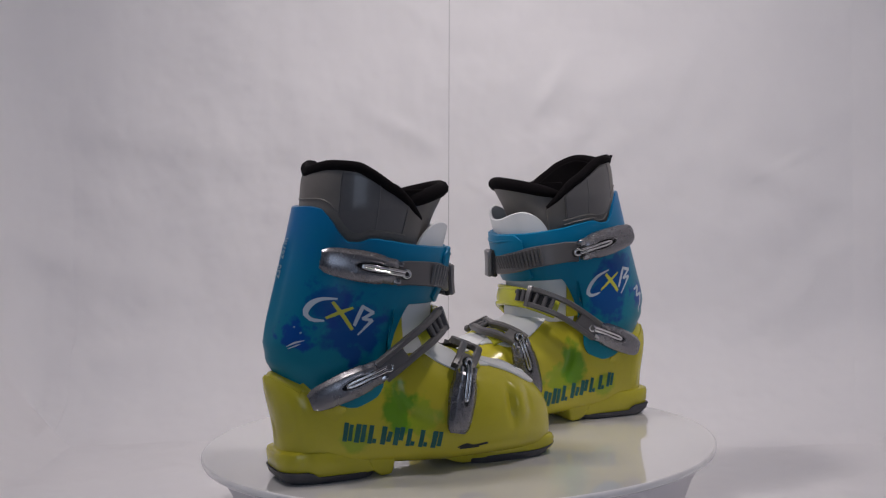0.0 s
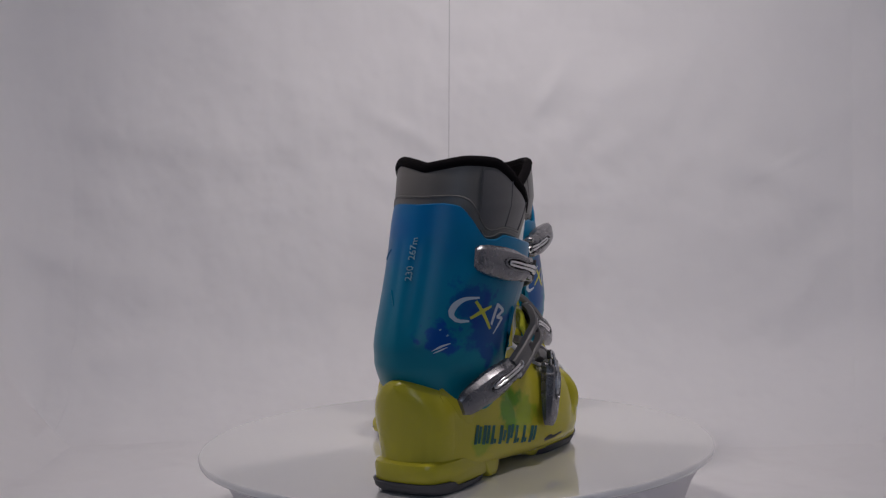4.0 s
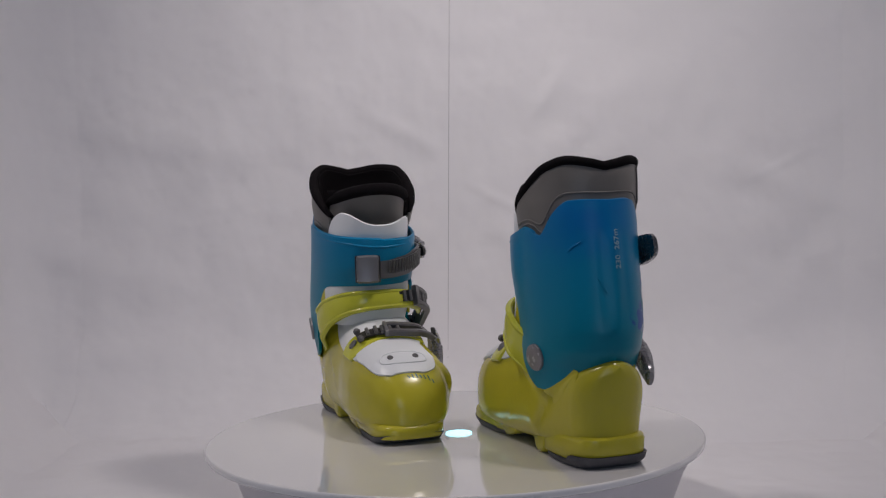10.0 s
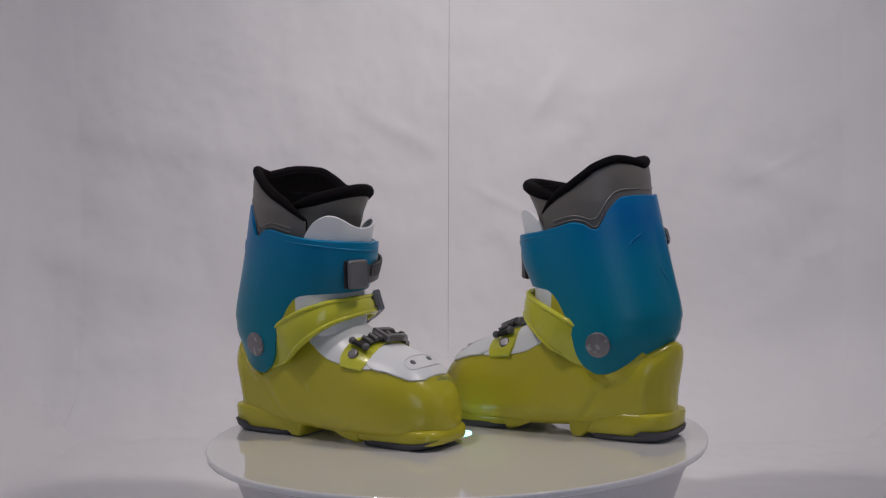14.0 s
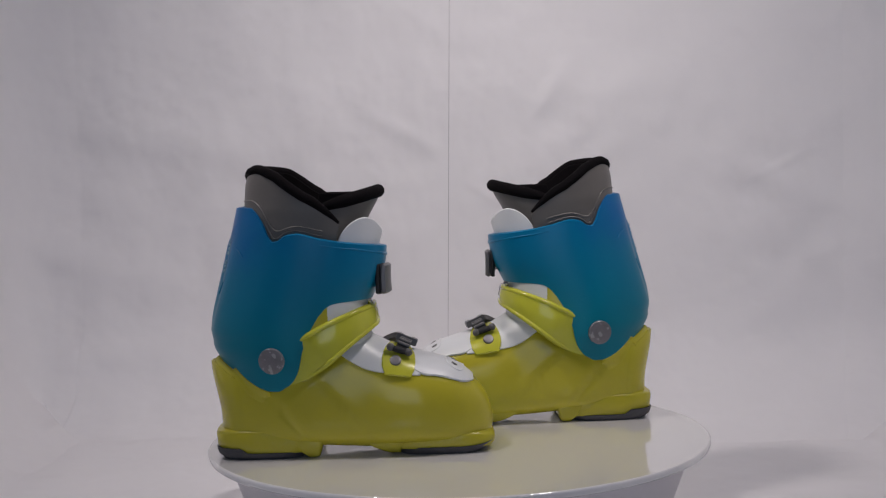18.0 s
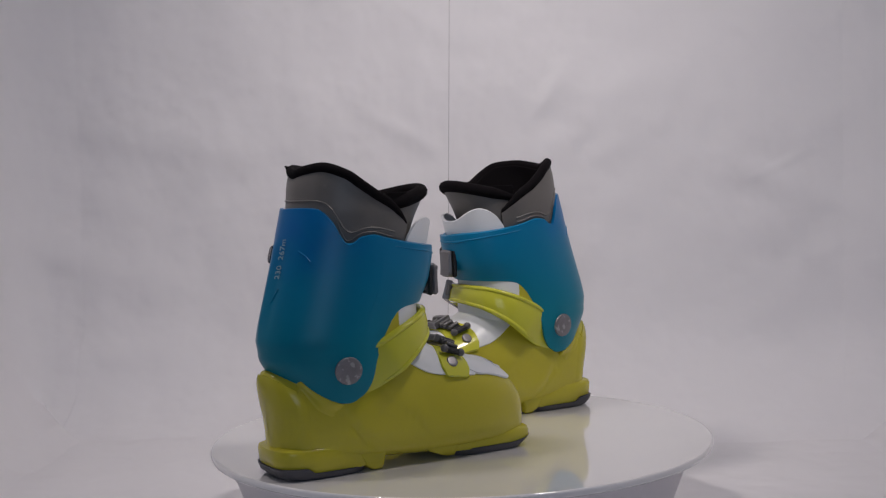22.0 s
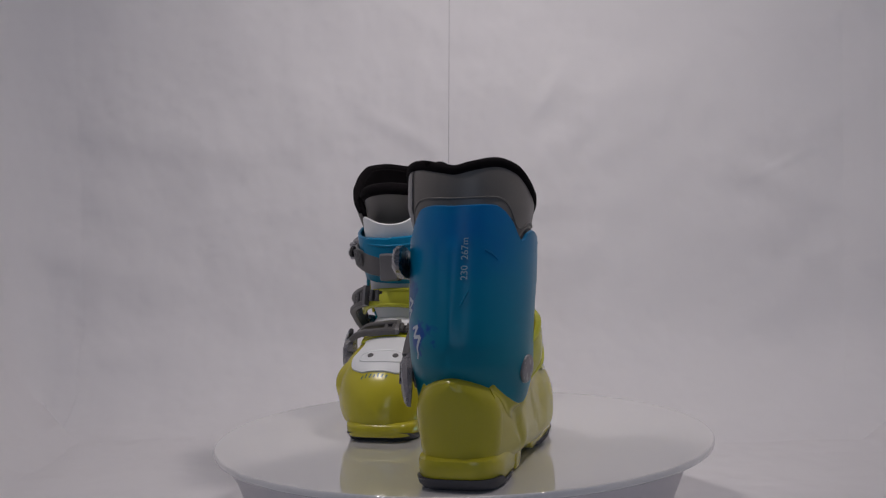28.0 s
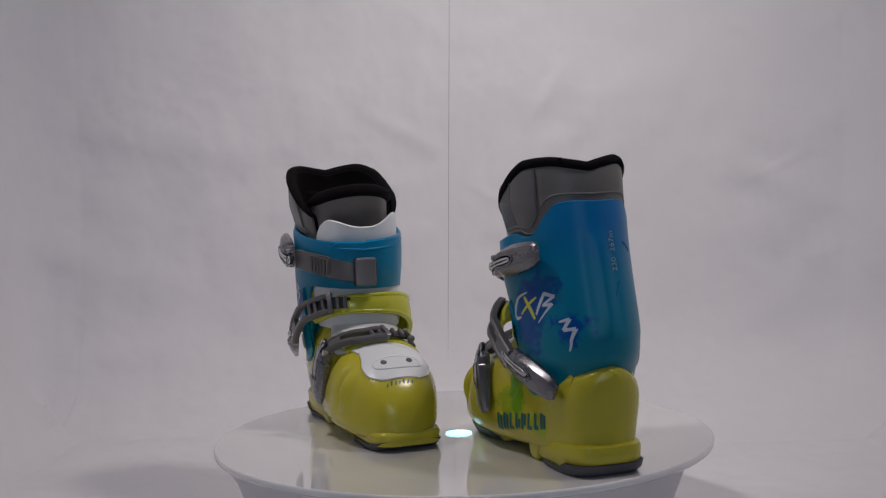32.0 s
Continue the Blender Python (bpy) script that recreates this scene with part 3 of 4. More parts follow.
def ladder(parent, mat, path, width, rungs, span, name="ladder", head=0.2, plate=0.74, rail=2.7):
    """A notched buckle strap: a narrow toothed rack, and a frame over it that ends in a cross bar and, at the lever, a plate."""
    n = 56
    p, w, o = strap_rows(path, n)
    i0, ip = int(n * head), int(n * plate)

    def run(rows, prof):
        return skin([[p[i] + w[i] * a + o[i] * b for a, b in prof] for i in rows])
    pieces = []
    for s in (-1, 1):
        c = s * (width / 2 - rail)
        pieces.append(run(range(i0, n), [(c - rail, 0.2), (c - rail, 5.2), (c - rail * 0.6, 6.6), (c + rail * 0.6, 6.6), (c + rail, 5.2), (c + rail, 0.2)]))
    h = width / 2
    pieces.append(run(range(ip, n), [(-h * 0.92, 0.6), (-h * 0.92, 4.6), (-h * 0.7, 5.6), (h * 0.7, 5.6), (h * 0.92, 4.6), (h * 0.92, 0.6)]))
    body = part(name, scaled(join(*pieces), mat), GREYPLASTIC, parent, "grey plastic notched ladder strap", 35)
    part("crossbar", scaled(run(range(i0 - 1, i0 + 2), [(-h * 1.02, 0.8), (-h * 1.02, 6.6), (-h * 0.9, 7.4), (h * 0.9, 7.4), (h * 1.02, 6.6), (h * 1.02, 0.8)]), mat), KEEPER, body, "raised cross bar, lighter grey than the ladder strap")
    part("rack", scaled(run(range(0, int(n * span[1]) + 2), [(-h * 0.56, 0.1), (-h * 0.56, 2.2), (h * 0.56, 2.2), (h * 0.56, 0.1)]), mat), DARK, body, "dark toothed rack")
    for r in np.linspace(span[0], span[1], rungs):
        i = int(r * (n - 1))
        a, b = p[i] - w[i] * h * 0.56 + o[i] * 3.4, p[i] + w[i] * h * 0.56 + o[i] * 3.4
        part("rung", scaled(tube([a, b], 2.2, 8), mat), GREYPLASTIC, body)
    return body


def stroke(points, width, place, steps=14):
    """A painted stroke: a thin ribbon laid on a surface; points are (u, v, width factor) in its plane, place(u, v, lift) a point in space."""
    q = spline([(a, b, 0, c) for a, b, c in points], steps) if len(points) > 2 else np.array([(*(np.array(points[0][:2]) * (1 - s) + np.array(points[1][:2]) * s), 0, points[0][2] * (1 - s) + points[1][2] * s) for s in np.linspace(0, 1, steps)])
    d = np.gradient(q[:, :2], axis=0)
    d /= np.maximum(np.linalg.norm(d, axis=1, keepdims=True), 1e-9)
    nrm = np.stack([-d[:, 1], d[:, 0]], 1)
    bm = bmesh.new()
    rows = []
    for i in range(steps):
        h = width * q[i, 3] / 2
        rows.append([bm.verts.new(place(*(q[i, :2] + nrm[i] * h * s), 0.35)) for s in (-1, 0, 1)])
    for i in range(steps - 1):
        for j in range(2):
            bm.faces.new((rows[i][j], rows[i + 1][j], rows[i + 1][j + 1], rows[i][j + 1]))
    return bm


def boot(side, label):
    """A child's ski boot; side +1 the right foot, -1 the left."""
    LEAN[0] = 0.064 if side > 0 else 0.004
    thing = tagged(new("ski_boot"), label, "ski boot", group="pair of ski boots")
    M = Matrix.Diagonal((0.001, 0.001 * side, 0.001, 1))
    shell_mat = material("yellow_shell_plastic", YELLOW, 0.21, vary=0.06, scale=25, spec=0.4, spread=0.04)
    printed(shell_mat, (0.100, -0.052 * side, 0.062), (0.014, 0.03, 0.022), (0.06, 0.30, 0.012), 0.022, 75, 1.0, 0.8)
    printed(shell_mat, (0.122, -0.052 * side, 0.050), (0.015, 0.03, 0.014), (0.13, 0.36, 0.015), 0.03, 85, 4.0, 0.5)
    printed(shell_mat, (0.062, -0.047 * side, 0.038), (0.012, 0.03, 0.012), (0.15, 0.37, 0.02), 0.02, 70, 7.0, 0.5)
    cuff_mat = material("blue_cuff_plastic", BLUE, 0.33, vary=0.07, scale=22, spec=0.24)
    graded(cuff_mat, 0.11, 0.245, (0.0005, 0.205, 0.275), (0.0005, 0.168, 0.42))
    printed(cuff_mat, (0.060, -0.052 * side, 0.135), (0.024, 0.03, 0.027), (0.001, 0.05, 0.26), 0.026, 80, 3.0, 0.85)
    printed(cuff_mat, (0.042, -0.048 * side, 0.160), (0.018, 0.03, 0.016), (0.001, 0.045, 0.27), 0.03, 90, 5.0, 0.7)
    printed(cuff_mat, (0.024, 0.012 * side, 0.222), (0.05, 0.034, 0.026), (0.0005, 0.075, 0.40), 0.02, 40, 8.0, 0.4, 0.8)
    printed(cuff_mat, (0.012, -0.040 * side, 0.130), (0.013, 0.03, 0.013), (0.001, 0.04, 0.32), 0.03, 110, 6.0, 0.8)

    # lower shell
    xs = np.r_[-7 + 32 * (1 - np.cos(np.linspace(0.04, 1.45, 16))), np.linspace(25, 236, 104), np.linspace(238, 263, 14), 264, 265, 265.7, 266]
    angs = np.linspace(0, 360, 132, endpoint=False)
    shell = part("lower_shell", scaled(skin([[foot(x, a) for a in angs] for x in xs]), M), shell_mat, thing, "glossy yellow plastic lower shell with green splashes")
    # heel block, toe lip
    def outline(x0, x1, wi, wo, nose, n=30):
        pts = []
        for a in np.linspace(0, 360, n, endpoint=False):
            c, s = math.cos(radians(a)), math.sin(radians(a))
            pts.append(((x0 + x1) / 2 + (x1 - x0) / 2 * signed_pow(c, 2 / nose), (wi if s > 0 else wo) * signed_pow(s, 2 / nose)))
        return pts

    def slab(levels, nose, n=44):
        return skin([[(x, y, z) for x, y in outline(x0, x1, wi, wo, nose, n)] for z, x0, x1, wi, wo in levels])
    def rocker(bm):
        """Raises the rubber at the back of the heel and at the tip of the toe."""
        for v in bm.verts:
            back, tip = min(max((30 - v.co.x) / 7, 0), 1), min(max((v.co.x - 232) / 34, 0), 1)
            v.co.z += 5.0 * back * (v.co.z / 6.5) + (3.4 + 1.2 * v.co.z / 7) * tip * tip
        return bm
    block = slab([(5.6, 0, 97, 35.5, 35.5), (7.4, -2, 100, 36.8, 36.8), (24, -3.2, 104, 37, 37.5), (27, -2.4, 101, 36, 36.5), (28.5, 1, 92, 33, 33)], 3.6, 72)
    for v in block.verts:
        if v.co.z < 9:
            v.co.z += 5.0 * min(max((30 - v.co.x) / 7, 0), 1)
    part("heel_block", scaled(block, M), shell_mat, shell)
    part("heel_foot", scaled(slab([(0.8, 87, 96, 33, 33), (2.0, 86, 98.5, 35, 35), (6, 80, 100, 36.2, 36.4), (12, 76, 101.5, 36.8, 37), (18, 72, 104, 37, 37.3), (22, 70, 109, 36, 36.5)], 9.0), M), shell_mat, shell)
    part("toe_lip", scaled(slab([(6, 160, 265.0, 36.5, 36), (9, 158, 267.0, 37.5, 37), (15, 158, 267.2, 37.5, 37.5), (18, 160, 265.5, 37, 38), (20, 165, 262, 35, 37)], 4.0), M), shell_mat, shell)
    part("heel_pad", scaled(rocker(slab([(0, 7, 84, 33, 33), (0.8, 4, 85.5, 35, 35), (3.0, -1, 86, 36.8, 36.8), (6.4, -3.0, 86.3, 37.9, 38.1), (6.5, 2, 80, 33, 33)], 3.8, 72)), M), RUBBER, thing, "dark grey rubber heel pad")
    part("toe_pad", scaled(rocker(slab([(0, 175, 250, 34.5, 34.5), (0.8, 173.5, 257, 36, 36), (5.5, 173, 264.8, 37.5, 37.3), (7, 173, 266.8, 37.9, 37.6), (7.1, 178, 260, 34, 34)], 4.0, 72)), M), RUBBER, thing, "dark grey rubber toe pad")
    part("arch_block", scaled(slab([(2.6, 166, 176, 33, 33), (4.5, 159, 176, 35, 35), (8, 150, 178, 36.4, 36.6), (11, 144, 180, 37, 37.5), (15, 140, 182, 37, 38)], 9.0), M), shell_mat, shell)

    # white tongue over the instep and the toe plate
    edge_in = smooth_curve([(104, 112), (122, 98), (149, 83.5), (186, 78), (212, 75.5), (222, 73), (236, 68), (247, 62)])
    edge_out = smooth_curve([(104, 120), (122, 112), (149, 94), (170, 86), (186, 90), (200, 87.5), (212, 83.5), (222, 78.5), (236, 70.5), (247, 63)])

    def plate(x0, x1, n, off, thick, close):
        rows = []
        for k, x in enumerate(np.linspace(x0, x1, n)):
            a0, a1 = foot_angle(x, edge_in(x), True), foot_angle(x, edge_out(x), False)
            if close:
                u = (x - x0) / (x1 - x0)
                s = (1 - max(0, (u - 0.70) / 0.30) ** 3 * 0.45) * (1 - max(0, (0.28 - u) / 0.28) ** 2 * 0.2)
                mid = (a0 + a1) / 2
                a0, a1 = mid + (a0 - mid) * s, mid + (a1 - mid) * s
            rows.append([foot(x, a, off) for a in np.linspace(a0, a1, 26)])
        return sheet(np.array(rows), thick, out=-1)
    part("instep_plate", scaled(plate(108, 196, 40, 1.6, 2.2, False), M), WHITE, thing, "white plastic instep tongue")
    toe_plate = part("toe_plate", scaled(plate(190, 247.5, 34, 2.4, 3.0, True), M), WHITE, thing, "white plastic toe plate with moulded oval and two dots")

    def on_top(x, y, lift=0.0):
        a = min(np.linspace(20, 160, 281), key=lambda q: abs(foot(x, q, 2.4)[1] - y))
        return foot(x, a, 2.4 + lift)
    oval = [on_top(230 + 8.5 * signed_pow(math.cos(t), 0.75), -1 + 24 * signed_pow(math.sin(t), 0.8), 0.1) for t in np.linspace(0, 2 * math.pi, 48, endpoint=False)]
    part("moulded_oval", scaled(tube(oval, 0.9, 6, closed=True), M), WHITE, toe_plate)
    for x, y in ((229.5, 12.5), (229.5, -14)):
        c = on_top(x, y, 0)
        part("dot", scaled(puck(Matrix.Translation(c) @ Euler((0, radians(33), 0)).to_matrix().to_4x4() @ Matrix.Translation((0, 0, -0.9)), 3.2, 1.5, 0.4, 16), M), GREYPLASTIC, toe_plate, "small grey oval dot")

    # upper tongue of white plastic, liner tongue, liner
    rows = []
    for f in np.linspace(-86, 86, 73):
        side_round = min(1.0, max(0.0, (abs(f) - 44) / 29))
        zt = 214 + (14.0 if f > 0 else 8.0) * (0.5 - 0.5 * math.cos(math.pi * min(1, abs(f) / 48))) - 38 * (1 - (1 - side_round ** 2.3) ** (1 / 2.3))
        rows.append([tongue(z, f, 88 + 8 * min(1, max(0, (z - 150) / 45)), T_FRONT, (51.5 if f > 0 else 46.5) - 6.5 * max(0, 1 - (z - 108) / 20) - 2.5 * min(1, max(0, (z - 150) / 45)), 2.5) for z in np.linspace(108, zt, 28)])
    part("tongue", scaled(sheet(np.array(rows), 3.0, out=1), M), WHITE, thing, "white plastic tongue rising above the cuff")
    rows = []
    for f in np.linspace(-74, 74, 33):
        zt = 253 - 13 * (abs(f) / 74) ** 1.8
        rows.append([tongue(z, f, 92, N_FRONT, 43) for z in np.linspace(185, zt, 22)])
    lt = part("liner_tongue", scaled(sheet(np.array(rows), 8.0, out=1), M), GREY, thing, "padded grey liner tongue with black rim")
    rim = np.array([tongue(253 - 13 * (abs(f) / 74) ** 1.8, f, 92, N_FRONT, 41.5) - np.array((2.5, 0, 0)) for f in np.linspace(-78, 78, 40)])
    part("rim", scaled(tube(rim, np.interp(np.arange(40), (0, 5, 34, 39), (4.0, 6.5, 6.5, 4.0)), 10), M), BLACK, lt, "black padded rim")
    rows = [[tongue(z, f, 92, N_FRONT, 43) - np.array((8.5, 0, 0)) for z in np.linspace(190, 252, 10)] for f in np.linspace(-74, 74, 25)]
    part("tongue_lining", scaled(sheet(np.array(rows), 1.5, out=-1), M), BLACK, lt)
    fs = np.linspace(59, 302, 84)
    wrapf = lambda f: (f + 180) % 360 - 180
    rows = [[liner(z, f) for z in np.linspace(186, LINER_TOP(wrapf(f)) - 3, 22)] for f in fs]
    ln = part("liner", scaled(sheet(np.array(rows), 3.0, out=1), M), GREY, thing, "soft grey inner liner with black lining")
    rows = [[liner(z, f, -3.2) for z in np.linspace(186, LINER_TOP(wrapf(f)) - 2, 22)] for f in fs]
    part("lining", scaled(sheet(np.array(rows), 5.0, out=1), M), BLACK, ln, "black fleece lining")
    rim = np.array([liner(LINER_TOP(wrapf(f)) - 1.0, f, -2.2) for f in fs])
    part("rim", scaled(tube(rim, np.interp(np.arange(84), (0, 9, 74, 83), (2.0, 5.0, 5.0, 2.0)), 10), M), BLACK, ln, "black rolled rim")
    for f0, f1, gap, thick in ((74, 286, 8, 0.95), (74, 124, 3.5, 0.8), (236, 286, 3.5, 0.8)):
        pipe = np.array([liner(min(LINER_TOP(wrapf(f)) - 8, cuff_top(f) + gap - 1.5 * math.cos(radians(f - 180))), f, 0.3) for f in np.linspace(f0, f1, 70)])
        for _ in range(6):
            pipe[1:-1] = (pipe[:-2] + 2 * pipe[1:-1] + pipe[2:]) / 4
        part("piping", scaled(tube(pipe, thick, 6), M), GREY, ln)

    lowz = lambda f: cuff_top(f) + 9.0 - 1.5 * math.cos(radians(f - 180))
    rows = [[liner(z, f, 0.7 + 0.5 * math.sin(math.pi * k / 15)) for k, z in enumerate(np.linspace(min(lowz(f), LINER_TOP(wrapf(f)) - 12), LINER_TOP(wrapf(f)) - 6.5, 16))] for f in np.linspace(231, 282, 26)]
    part("side_panel", scaled(sheet(np.array(rows), 1.0, out=1), M), PANEL, ln, "darker glossy side panel of the liner")
    for f in (230, 262, 283):
        line = np.array([liner(z, f, 0.9) for z in np.linspace(min(lowz(f), LINER_TOP(wrapf(f)) - 10), LINER_TOP(wrapf(f)) - 5, 12)])
        part("stitching", scaled(tube(line, 0.6, 6), M), PANEL, ln, "stitched seam")
    if side < 0:
        tip = liner(LINER_TOP(-155) + 1.5, 205, 1.5)
        part("pull_tag", scaled(tube([tip + np.array(v) for v in ((0, -2, -2), (-2, -2, 2), (-2, 1, 2.2), (0, 1, -2))], 0.8, 6), M), BLACK, ln, "small black loop tag")

    # edges of the lower shell that stand up beside the tongue
    for sg in (-1, 1):
        rows = []
        for f in np.linspace(71 if sg > 0 else 77, 104, 14):
            top = 157 - 0.12 * (f - 71) - 5 * max(0.0, 1 - (f - (71 if sg > 0 else 77)) / 7) ** 2
            rows.append([tongue(z, sg * f, 88, T_FRONT, 51.0 if sg > 0 else 48.0) + np.array((1.2, sg * 0.8, 0)) for z in np.linspace(114, top, 12)])
        part("shell_edge", scaled(sheet(np.array(rows), 2.4, out=sg), M), shell_mat, shell)
    # heel cup laid over the back of the shell
    rows = []
    for q in np.linspace(-1, 1, 37):
        x = -6.95 + 40 * q * q
        zt = 95.5 - 27 * q * q
        cols = []
        for z in np.linspace(26, zt, 15):
            a = foot_angle(x, z, q > 0)
            p = foot(x, a, 0.0)
            away = np.array((-(1 - abs(q)) - 0.15, math.copysign(min(1, abs(q) * 1.5), q), 0))
            cols.append(p + away / np.linalg.norm(away) * (-1.3 + 2.7 * (1 - q ** 4) + 0.4 * max(0.0, (z - 68) / 28) ** 2 * (1 - q * q)))
        rows.append(cols)
    part("heel_cup", scaled(sheet(np.array(rows), 1.6, out=-1), M), shell_mat, shell, "yellow plastic heel cup")

    # pointed side tabs of the shell that lie over the foot of the cuff
    tab_top = smooth_curve([(16, 82), (18, 87), (20, 88.5), (23, 86), (27, 82), (33, 77), (44, 70.2), (54, 65.8)])
    for sg in (-1, 1):
        rows = []
        for x in np.r_[np.linspace(16, 22, 7), np.linspace(24, 54, 18)]:
            cols = []
            for k, z in enumerate(np.linspace(tab_top(x) - 6 - 12 * min(1, (x - 16) / 16), tab_top(x), 12)):
                shell_y = abs(foot(x, foot_angle(x, z, sg > 0))[1])
                cuff_y = abs(cuff(z, sg * cuff_angle(x, z))[1] - lean(z))
                cols.append((x, sg * max(shell_y + 0.5 - 1.8 * max(0.0, 1 - k / 4) - 1.5 * max(0.0, (x - 46) / 8), (cuff_y + 0.7 - 2.5 * max(0.0, 1 - k / 4)) * (z > 64)), z))
            rows.append(cols)
        rows = np.array(rows)
        for _ in range(3):
            rows[:, 1:-1, 1] = (rows[:, :-2, 1] + 2 * rows[:, 1:-1, 1] + rows[:, 2:, 1]) / 4
        part("heel_tab", scaled(sheet(rows, 1.6, out=-sg), M), shell_mat, shell, "pointed yellow tab over the foot of the cuff")

    # blue cuff
    rows = []
    for f in np.linspace(0, 360, 300, endpoint=False):
        zt, zb = cuff_top(f), cuff_low(f)
        rows.append([cuff(z, f) for z in np.linspace(zb, zt, 34)])
    cf = part("cuff", scaled(sheet(np.array(rows), 3.4, wrap=True, out=1), M), cuff_mat, thing, "glossy teal-blue plastic cuff with printed splashes")
    rows = [[cuff(z, f, 0.05 + 2.6 * min(1, max(0, (84 - f) / 50)) ** 1.5) for z in np.linspace(cuff_low(f) + (0 if f > -30 else (-30 - f) * 0.5), cuff_top(f) - 0.4 - (0 if f > -30 else (-30 - f) * 0.8), 18)] for f in np.linspace(-38, 86, 40)]
    part("front_flap", scaled(sheet(np.array(rows), 2.8, out=1), M), cuff_mat, cf, "overlapping front flap of the cuff")
    ridge = np.array([cuff(cuff_top(f) - 5.5 - 3 * max(0.0, 1 - abs(f - 8) / 40), f, 0.2 + 2.0 * min(1, max(0, (70 - f) / 50))) for f in np.linspace(-34, 78, 50)])
    part("ridge", scaled(tube(ridge, np.interp(np.arange(50), (0, 8, 34, 49), (0.2, 1.5, 1.3, 0.3)), 10), M), cuff_mat, cf)
    for z, f, s, r in ((97, cuff_angle(57.5, 97), 1, 12.5), (87, -cuff_angle(52, 87), -1, 8)):
        c = cuff(z, f)
        n = np.cross(cuff(z, f + 2) - cuff(z, f - 2), cuff(z + 3, f) - cuff(z - 3, f))
        turn = Vector(n * math.copysign(1, n[1] * s)).to_track_quat("Z", "Y").to_matrix().to_4x4()
        part("pivot_rivet", scaled(puck(Matrix.Translation(c) @ turn @ Matrix.Translation((0, 0, -1.0)), r, 2.6, 1.0, 28), M), RIVET, cf, "round scuffed metal pivot rivet")

    # raised size numbers up the back, read from below
    curve_data = bpy.data.curves.new("size_text", "FONT")
    curve_data.body, curve_data.size, curve_data.extrude = "230  267m", 7.6, 0.3
    tmp = bpy.data.objects.new("tmp", curve_data)
    me = bpy.data.meshes.new_from_object(tmp)
    bm = bmesh.new()
    bm.from_mesh(me)
    bpy.data.objects.remove(tmp), bpy.data.curves.remove(curve_data), bpy.data.meshes.remove(me)
    bmesh.ops.subdivide_edges(bm, edges=[e for e in bm.edges if e.calc_length() > 3], cuts=3)
    for v in bm.verts:
        along, across = v.co.x, v.co.y
        z = 178.5 + along * 1.08
        yy = (-2.5 if side > 0 else -10.5) + (across - 3.0)
        target = 180 - math.degrees(math.asin(max(-1, min(1, signed_pow(yy * side / C_OUT(z), C_N_BACK / 2)))))
        q = cuff(z, target, 0.3 + 0.5 * (v.co.z > 0))
        v.co = (q[0], q[1], q[2])
    part("size_numbers", scaled(bm, M), INK_PALE, cf, "small pale size numbers 230 267 moulded on the back")

    # printed strokes on the outer side; the writing runs the same way on both boots
    def on_cuff(u, v, lift):
        x = 53 + u * side
        f = -cuff_angle(x, v)
        return cuff(v, f, lift)
    def on_slope(u, v, lift):
        return on_cuff(u, v - 0.2 * u * side, lift)
    letters = [([(-6, 160.8, .4), (-18, 158.6, .8), (-28, 151, 1.15), (-31, 144, 1.1), (-26, 139.2, .9), (-17, 140.2, .4)], 4.2, INK_WHITE, "white crescent mark"),
               ([(-10, 157.5, .8), (-2, 147, 1), (5.5, 135.8, .8)], 4.2, INK_YELLOW, "yellow crossed stroke"),
               ([(6.5, 155, .6), (-5, 149, 1), (-16, 142.5, .7)], 3.4, INK_YELLOW, "yellow crossed stroke"),
               ([(7, 139.5, .8), (11, 149, 1), (15, 157.5, 1)], 3.6, INK_WHITE, "white zigzag mark"),
               ([(14, 157.5, 1), (24.5, 153, 1)], 3.4, INK_WHITE, "white zigzag mark"), ([(24.5, 153.5, 1), (14, 146.5, .8)], 3.2, INK_WHITE, "white zigzag mark"),
               ([(14, 146.5, .8), (23, 146.5, 1)], 3.2, INK_WHITE, "white zigzag mark"), ([(23.5, 147, 1), (10, 132, .4)], 3.4, INK_WHITE, "white zigzag mark")]
    for pts, w, ink, what in letters:
        part("print_mark", scaled(stroke(pts, w * 0.88, on_slope), M), ink, cf, what)
    marks = []
    if side < 0:
        marks += [([(31, 136, .6), (39, 139, 1)], 3.6, INK_WHITE, "white lightning stroke"), ([(39, 139, 1), (35, 129, 1)], 3.2, INK_WHITE, "white lightning stroke"),
                  ([(35, 129, 1), (44, 131, 1)], 3.4, INK_WHITE, "white lightning stroke"), ([(44, 131, 1), (39, 111, .4)], 3.6, INK_WHITE, "white lightning stroke")]
    else:
        marks += [([(-46, 121.5, .2), (-40, 124.8, 1), (-33, 127, .3)], 2.0, INK_WHITE, "white scuffed stroke"), ([(-45, 119.6, .3), (-40, 122, .9), (-35.5, 124, .3)], 1.5, INK_WHITE, "white scuffed stroke"),
                  ([(-36, 133, .8), (-34.5, 134, .8)], 1.8, INK_PALE, "pale paint speck"), ([(-40, 138, .8), (-39, 139, .8)], 1.4, INK_PALE, "pale paint speck")]
    for pts, w, ink, what in marks:
        part("print_mark", scaled(stroke(pts, w * 0.88, on_cuff), M), ink, cf, what)

    def on_back(y, z, lift):
        f = 180 - math.degrees(math.asin(max(-1, min(1, signed_pow(y / C_IN(z), C_N_BACK / 2)))))
        return cuff(z, f, lift)
